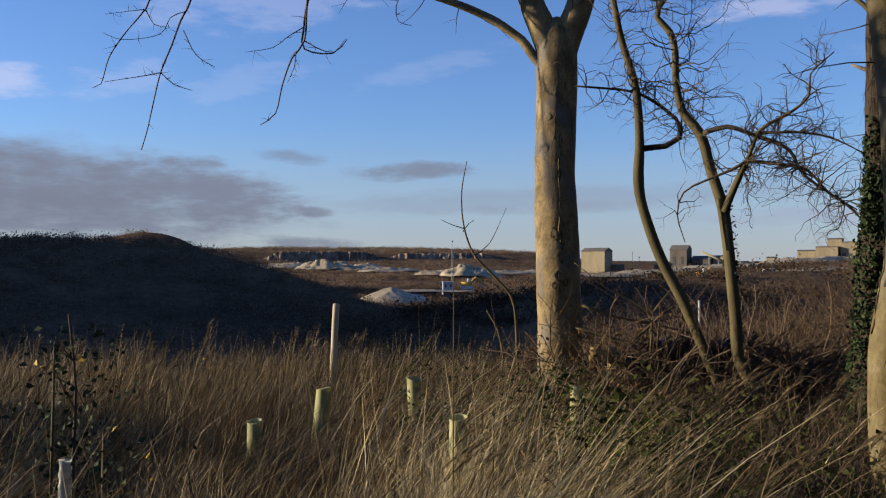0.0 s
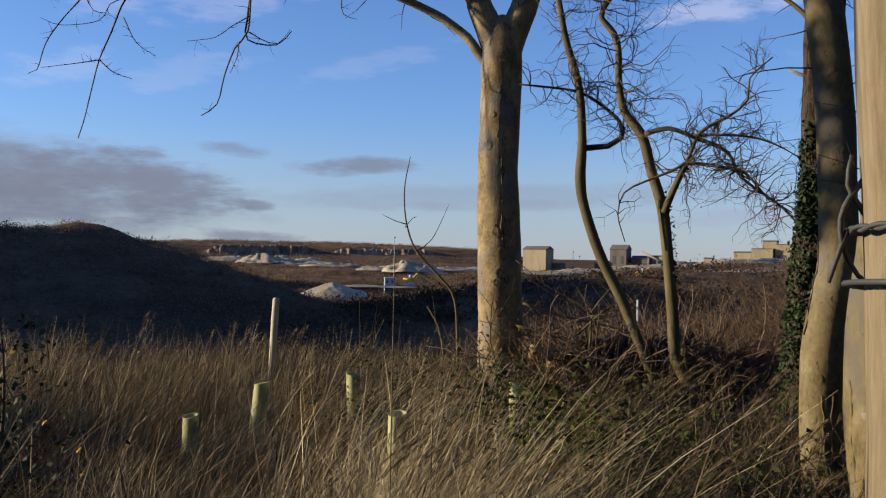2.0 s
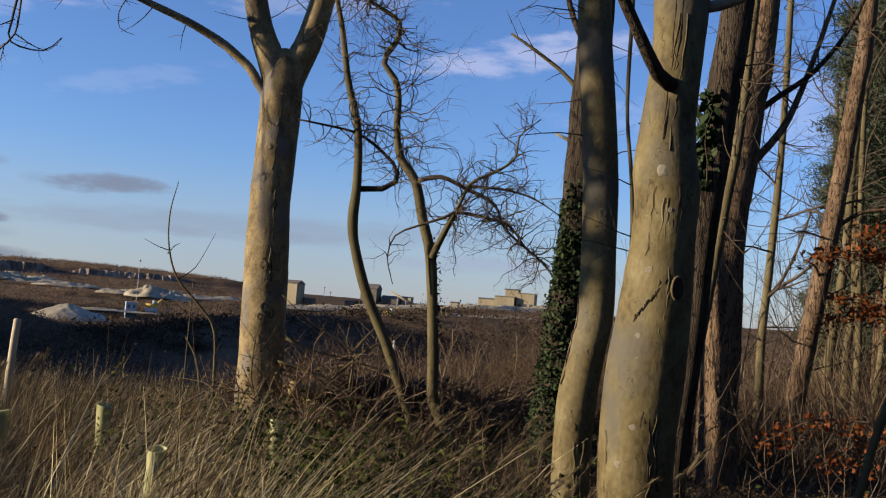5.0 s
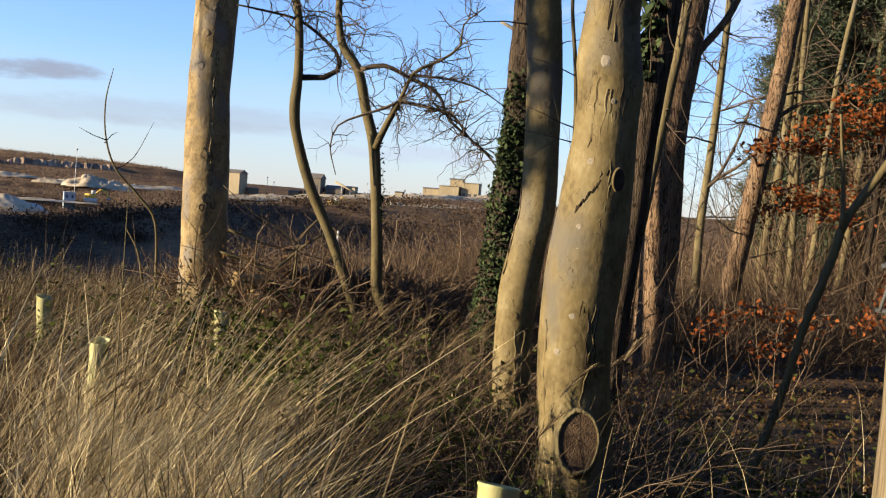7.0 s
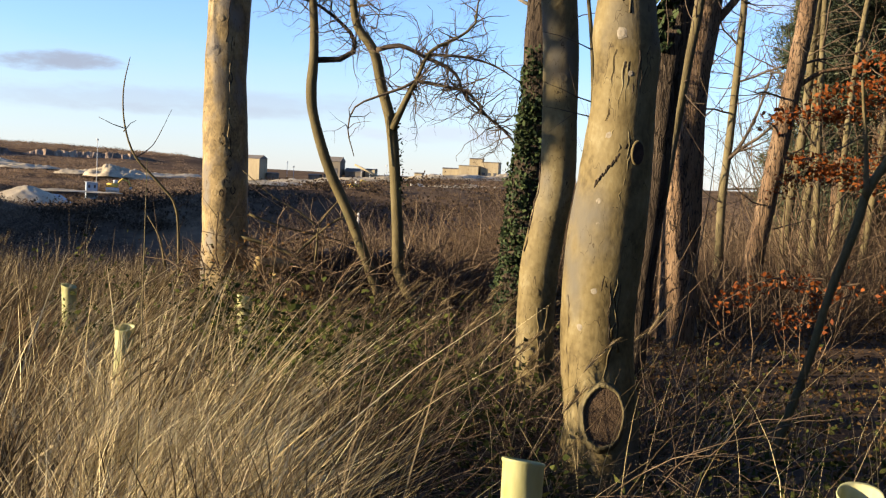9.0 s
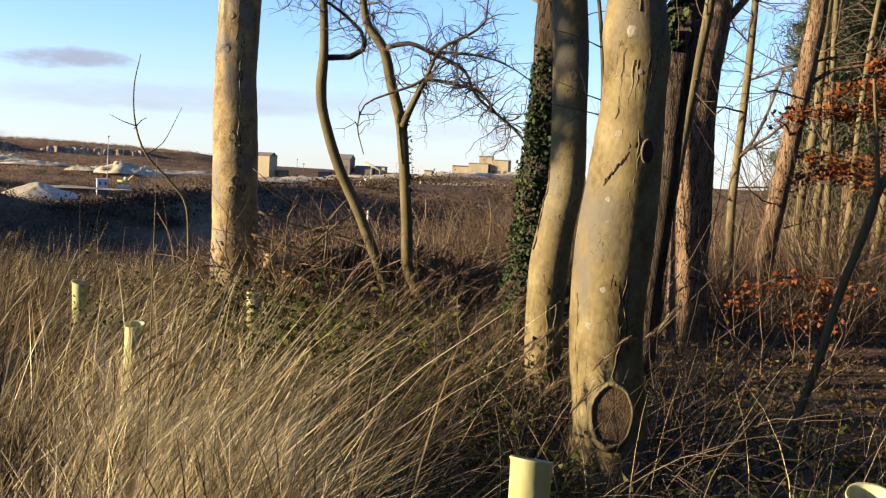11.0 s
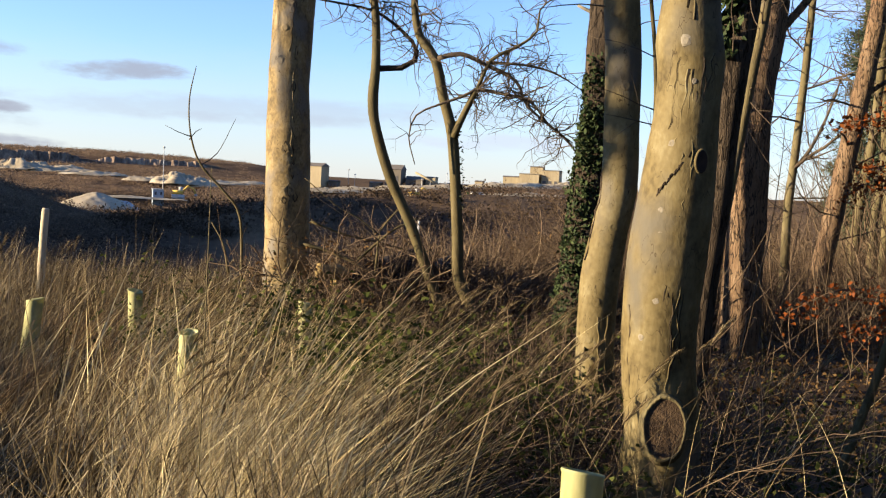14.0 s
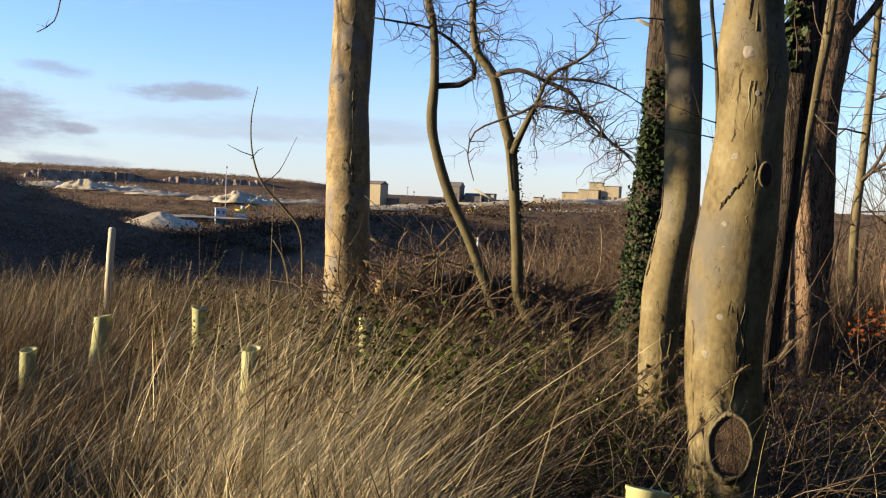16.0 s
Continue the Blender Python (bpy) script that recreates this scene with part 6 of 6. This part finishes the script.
def quarry_wall(name, az0, az1, r, top, label, seed):
    """A worn rock face: a curved wall of buttresses and gullies with a ragged top edge."""
    n, m = int((az1 - az0) * 26), 9
    verts, faces = [], []
    for i in range(n + 1):
        a = radians(az0 + (az1 - az0) * i / n)
        ends = min(1.0, 6.0 * i / n, 6.0 * (n - i) / n)
        x0, y0 = r * math.sin(a), r * math.cos(a)
        base = ground_z(x0, y0) - 1.5
        crown = base + (top - base) * (0.35 + 0.65 * ends) * (1 + 0.12 * noise.noise(Vector((i * 0.11, seed, 0))) + 0.07 * noise.noise(Vector((i * 0.5, seed, 3))))
        for k in range(m + 1):
            t = k / m
            dr = 7.0 * t + 2.4 * noise.noise(Vector((i * 0.16, t * 1.1, seed))) + 1.0 * noise.noise(Vector((i * 0.55, t * 2.5, seed + 4)))
            verts.append(((r + dr) * math.sin(a), (r + dr) * math.cos(a), base + (crown - base) * t))
        verts.append(((r + 34) * math.sin(a), (r + 34) * math.cos(a), base + (crown - base) * 0.9))
    w = m + 2
    for i in range(n):
        for k in range(w - 1):
            faces.append((i * w + k, (i + 1) * w + k, (i + 1) * w + k + 1, i * w + k + 1))
    g = Geo()
    g.add(verts, faces)
    a = radians((az0 + az1) / 2)
    ob = part(name, g, CLIFF, None, "", True, at=(r * math.sin(a), r * math.cos(a), ground_z(r * math.sin(a), r * math.cos(a))))
    return tagged(ob, label, "rock face", "quarry faces")


quarry_wall("quarry_face", -10.4, -3.2, 622, 9.6, "worn brown quarry face below the ridge", 1.0)
quarry_wall("quarry_face", -3.6, 3.4, 634, 8.6, "long brown quarry face streaked with pale gullies", 7.0)
quarry_wall("quarry_face", -17.5, -13.5, 505, 9.0, "reddish quarry face on the near spur", 12.0)

for x, y, rx, ry, h in ((66, 392, 26, 5, 1.8), (92, 405, 24, 5, 2.0), (118, 396, 26, 6, 2.2), (150, 404, 24, 6, 2.4), (176, 412, 22, 6, 2.6), (128, 330, 20, 4, 1.2), (96, 300, 18, 3, 1.0)):
    ob = mound("spoil_bank", x, y, rx, ry, h, SAND, sharp=0.8, rough=0.14, seed=x)
    tagged(ob, "pale strip of bare ground before the works", "spoil bank", "pale spoil banks")


def shed(name, x, y, z, w, d, h, roof, wall, label, windows=3, turn=0.0, rise=1.2):
    """A quarry building: walls, a pitched roof, dark openings; its long side faces the path."""
    t = thing(name, (x, y, z), label, "building", "quarry works")
    t.rotation_euler = (0, 0, turn)

    def put(nm, g, mat, lab=""):
        ob = part(nm, g, mat, None, lab, False, at=(0, 0, 0))
        ob.parent = t
        return ob

    g = Geo()
    box(g, -w / 2, -d / 2, -3, w / 2, d / 2, h)
    put("wall", g, wall)
    g = Geo()
    e = 0.3
    v = [(-w / 2 - e, -d / 2 - e, h), (w / 2 + e, -d / 2 - e, h), (w / 2 + e, d / 2 + e, h), (-w / 2 - e, d / 2 + e, h), (-w / 2 - e, 0, h + rise), (w / 2 + e, 0, h + rise)]
    g.add(v, [(0, 1, 5, 4), (2, 3, 4, 5), (0, 4, 3), (1, 2, 5), (3, 2, 1, 0)])
    put("roof", g, roof)
    for k in range(windows):
        g = Geo()
        cx = -w / 2 + w * (k + 0.5) / windows
        box(g, cx - w * 0.09, -d / 2 - 0.06, h * 0.35, cx + w * 0.09, -d / 2 - 0.02, h * 0.7)
        put("window", g, PANE)
    return t


shed("works_building", 69.5, 455, -1.5, 11.5, 8.0, 9.0, ROOF, RENDER_WALL, "tall pale quarry building with a dark roof", 0, radians(-35), 1.6)
shed("works_building", 105.8, 448, -2.0, 7.5, 8, 10.0, ROOF, DARK_WALL, "dark processing tower with a pitched cap", 2, radians(-30), 2.2)
shed("works_building", 115, 446, -2.0, 8, 8, 5.8, ROOF, DARK_WALL, "low dark shed beside a tower", 3, radians(-25), 1.6)
shed("works_building", 122, 444, -2.0, 4.5, 5, 7.2, ROOF, RENDER_WALL, "small pale block at the works", 1, radians(-30), 0.4)
shed("works_building", 131, 442, -2.5, 5, 5, 5.0, ROOF, DARK_WALL, "low brown shed at the works", 2, radians(-30), 0.6)
shed("works_building", 165, 431, -4.5, 9, 10, 13.5, RENDER_WALL, RENDER_WALL, "large pale concrete block at the works", 4, radians(-30), 0.4)
shed("works_building", 174, 428, -4.5, 8, 10, 15.5, RENDER_WALL, RENDER_WALL, "tall pale concrete block at the works", 3, radians(-30), 0.4)
shed("works_building", 155, 433, -4.5, 8, 8, 7.5, RENDER_WALL, RENDER_WALL, "low pale building at the works", 3, radians(-30), 0.6)
shed("works_building", 182, 424, -4.5, 7, 8, 9.0, ROOF, RENDER_WALL, "pale shed at the works", 2, radians(-30), 0.8)
for x, y, w, h, lab in ((138, 440, 5, 4.5, "small pale plant room at the works"), (143, 438, 3.5, 6.5, "narrow pale hopper house at the works"), (149, 436, 6, 5.0, "low pale store at the works"), (160, 440, 9, 9.5, "pale stepped block at the works"), (170, 436, 6, 14.5, "tall narrow pale tower at the works"), (188, 424, 9, 8.5, "long pale block at the works"), (98, 452, 5, 3.5, "low brown lean-to at the works"), (79, 454, 4, 3.2, "low brown hut at the works")):
    shed("works_building", x, y, -2.8, w, 5, h + 0.8, ROOF, RENDER_WALL if "pale" in lab else DARK_WALL, lab, 2, radians(-30), 0.5)
shed("works_cabin", 1.4, 300, -6.2, 3.0, 2.5, 2.6, WHITE, BLUE, "pale blue site cabin on the quarry floor", 2, 0.1, 0.1)
for x, y, z in ((91.5, 285.7, -0.9), (93.8, 286, -0.9)):
    shed("container", x, y, z, 1.4, 1.6, 1.2, WHITE, WHITE, "small white metal site container", 1, 0.0, 0.05)
conveyor = thing("conveyor", (113, 436, -1), "inclined conveyor between the works buildings", "conveyor")
g = Geo()
tube(g, [(112, 436, 7.0, 0.55), (125, 433, 1.0, 0.55)], 4)
part("gantry", g, RENDER_WALL, conveyor)
for x in (115, 119, 123):
    g = Geo()
    tube(g, [(x, 435.3, -4, 0.15), (x, 435.3, 7.0 - (x - 112) * 0.46, 0.15)], 5)
    part("leg", g, STEEL, conveyor)
for x, y, z0, z1 in ((2.7, 300, -7, 8.6), (85, 452, -2, 7.0), (88, 452, -2, 5.0), (128, 440, -2, 7.5)):
    m = thing("mast", (x, y, z0), "thin steel mast on the quarry floor", "mast", "masts")
    g = Geo()
    tube(g, [(x, y, z0, 0.14), (x, y, z1, 0.07)], 6)
    part("pole", g, STEEL, m)
    g = Geo()
    box(g, x - 0.3, y - 0.2, z1 - 0.5, x + 0.3, y + 0.2, z1)
    part("lamp_head", g, STEEL, m)


def digger(x, y, z, s=1.0):
    t = thing("excavator", (x, y, z), "yellow tracked excavator working on the quarry floor", "excavator")
    for dy in (-1.0, 1.0):
        g = Geo()
        box(g, x - 1.8, y + dy - 0.3, z - 0.6, x + 1.8, y + dy + 0.3, z + 0.7)
        part("track", g, STEEL, t)
    g = Geo()
    box(g, x - 1.6, y - 1.2, z + 0.8, x + 1.4, y + 1.2, z + 1.9)
    part("body", g, DIGGER, t)
    g = Geo()
    box(g, x + 0.1, y - 1.2, z + 1.9, x + 1.3, y - 0.2, z + 2.9)
    part("cab", g, WHITE, t)
    g = Geo()
    tube(g, [(x + 1.2, y, z + 1.6, 0.3), (x + 2.6, y, z + 3.2, 0.3), (x + 4.2, y, z + 2.6, 0.22)], 6)
    part("boom", g, DIGGER, t)
    g = Geo()
    tube(g, [(x + 4.2, y, z + 2.7, 0.22), (x + 4.9, y, z + 1.0, 0.2)], 6)
    part("arm", g, DIGGER, t)
    g = Geo()
    tube(g, [(x + 4.9, y - 0.5, z + 0.7, 0.45), (x + 4.9, y + 0.5, z + 0.7, 0.45)], 8)
    part("bucket", g, STEEL, t)


digger(7.0, 300, -5.6)
digger(77, 300, -2.6)
for x, y, z0, z1 in ((3.45, 13.57, -0.2, 0.92), (4.7, 11.0, -0.2, 0.72)):
    m = thing("marker_post", (x, y, z0), "slim white marker post in the scrub", "marker post", "white posts")
    g = Geo()
    tube(g, [(x, y, z0, 0.018), (x, y, z1, 0.017)], 8)
    part("shaft", g, WHITE, m)


def far_scrub(n, rlo, rhi, azlo, azhi, size, mat, name, label, keep=None, per=60, leaf=(0.08, 0.2)):
    az, r = np.radians(nrng.uniform(azlo, azhi, n)), nrng.uniform(rlo ** 0.5, rhi ** 0.5, n) ** 2
    x, y = r * np.sin(az), r * np.cos(az)
    clump = np.array([noise.noise(Vector((a * 0.02, b * 0.02, 1))) for a, b in zip(x, y)])
    ok = clump > nrng.uniform(-0.5, 0.35, n)
    if keep is not None:
        ok &= keep(x, y)
    x, y = x[ok], y[ok]
    s = size * nrng.uniform(0.5, 1.3, len(x))
    c = np.repeat(np.stack([x, y, height(x, y)], 1), per, axis=0)
    ss = np.repeat(s, per)
    o = nrng.normal(size=c.shape) * ss[:, None] * np.array([0.5, 0.5, 0.28])
    o[:, 2] = np.abs(o[:, 2]) + ss * 0.1
    v, q = leaves(c + o, ss * nrng.uniform(*leaf, len(c)), 1.0)
    return fast_mesh(name, v, q, mat, label, "scrub", "stuff")


off_works = lambda x, y: (np.hypot(x + 11, y - 259) > 16) & (np.abs(x - 5) + np.abs(y - 300) > 22) & (np.hypot(x + 46, y - 430) > 17) & (np.hypot(x - 12, y - 382) > 11)
far_scrub(13000, 40, 240, -42, -2, 1.5, SCRUB, "hillside_scrub", "dark leafless scrub on the shaded hillside")
far_scrub(1500, 230, 370, -36, -11.5, 3.0, SCRUB, "skyline_scrub", "rounded bushes along the crest of the near hill", None, 70, (0.09, 0.24))
far_scrub(7000, 240, 440, -26, 8, 2.2, SCRUB, "quarry_scrub", "brown scrub among the spoil banks", off_works, 70, (0.09, 0.22))
far_scrub(5200, 440, 860, -26, 10, 2.6, SCRUB, "far_woods", "far brown woodland on the ridge", lambda x, y: (np.hypot(x + 46, y - 430) > 26) & (np.abs(x - 70) > 14), 70, (0.09, 0.24))
far_scrub(1100, 800, 900, -18, 9, 3.0, SCRUB, "far_woods", "line of far trees along the ridge", None, 70, (0.09, 0.24))
far_scrub(5200, 48, 440, -6, 28, 1.3, SCRUB, "slope_scrub", "brown scrub on the slope below the works", lambda x, y: (np.abs(x + 0.05 * y) > 0.055 * y) | (y < 110))
far_scrub(4200, 110, 430, -2, 28, 2.0, WOODLAND, "plain_scrub", "tawny scrub on the rough ground before the works", lambda x, y: np.hypot(x - 55, y - 192) > 6, 60, (0.08, 0.22))
far_scrub(700, 45, 260, 26, 50, 2.0, SCRUB, "slope_scrub", "brown scrub beyond the wood")
# unseen wood behind the path and to the side, added to cut sky light
n = 14000
az, r = np.radians(nrng.uniform(51, 238, n)), nrng.uniform(7.0, 15.0, n)
c = np.stack([r * np.sin(az), r * np.cos(az), nrng.uniform(0, 1, n) ** 0.8 * (4.5 + 4.5 * (az < 1.1))], 1)
v, q = leaves(c, nrng.uniform(0.4, 0.9, n), 0.8)
fast_mesh("evergreen_wood", v, q, NEEDLE, "dense dark evergreen wood, unseen, added to block sky light", "wood", "stuff")
for x, y in ((9.0, 5.5), (10.5, 2.0), (9.5, -3.0), (6.0, -7.0), (0.5, -9.5), (12.0, 7.0)):
    plain_tree(x, y, 0.16, (0.1, 0), 9.0, BARK_DARK, "dark trunk inside the added, unseen evergreen wood", 6, 1)
# hedge out of view, added so its shadow darkens the left-hand grass
n = 1500
c = np.stack([-8.8 + nrng.normal(0, 0.35, n), nrng.uniform(2.6, 8.2, n), nrng.uniform(0.1, 1.8, n)], 1)
v, q = leaves(c, nrng.uniform(0.12, 0.3, n), 0.8)
fast_mesh("evergreen_hedge", v, q, NEEDLE, "unseen ragged evergreen hedge, added toward the sun for its shadow", "hedge", "stuff")
# bare bushes toward the sun, also unseen, added to dapple the grass with shade
spots = [(-8.2 + rng.gauss(0, 0.5), 2.2 + 0.55 * k, rng.uniform(1.2, 1.7)) for k in range(11)]
for k, (x, y, sc) in enumerate(spots):
    hedge = copy_thing(bpy.data.objects["shrub"], Matrix.LocRotScale((x, y, ground_z(x, y)), Euler((0, 0, k * 1.3)), None))
    hedge.scale = (sc, sc, sc)

# an unseen ivy-clad tree, added toward the sun to shade one of the trunks
shade_ivy_tree, NM = tree("tree", [(-6.0, 6.55, -0.1, 0.13), (-6.0, 6.5, 1.0, 0.10), (-6.02, 6.3, 2.6, 0.09), (-6.0, 5.95, 3.6, 0.08), (-5.98, 5.85, 6.2, 0.05)], BARK_DARK, "unseen ivy-clad tree, added toward the sun to cast shade", 12, 0.06)
c = np.stack([-6.0 + nrng.normal(0, 0.22, 520), 5.85 + nrng.normal(0, 0.15, 520), nrng.uniform(3.2, 6.2, 520)], 1)
v, q = leaves(c, nrng.uniform(0.10, 0.22, 520), 0.8)
fast_mesh("ivy", v - np.array(shade_ivy_tree["base"]), q, IVY, "dense dark ivy", "", "stuff", shade_ivy_tree)
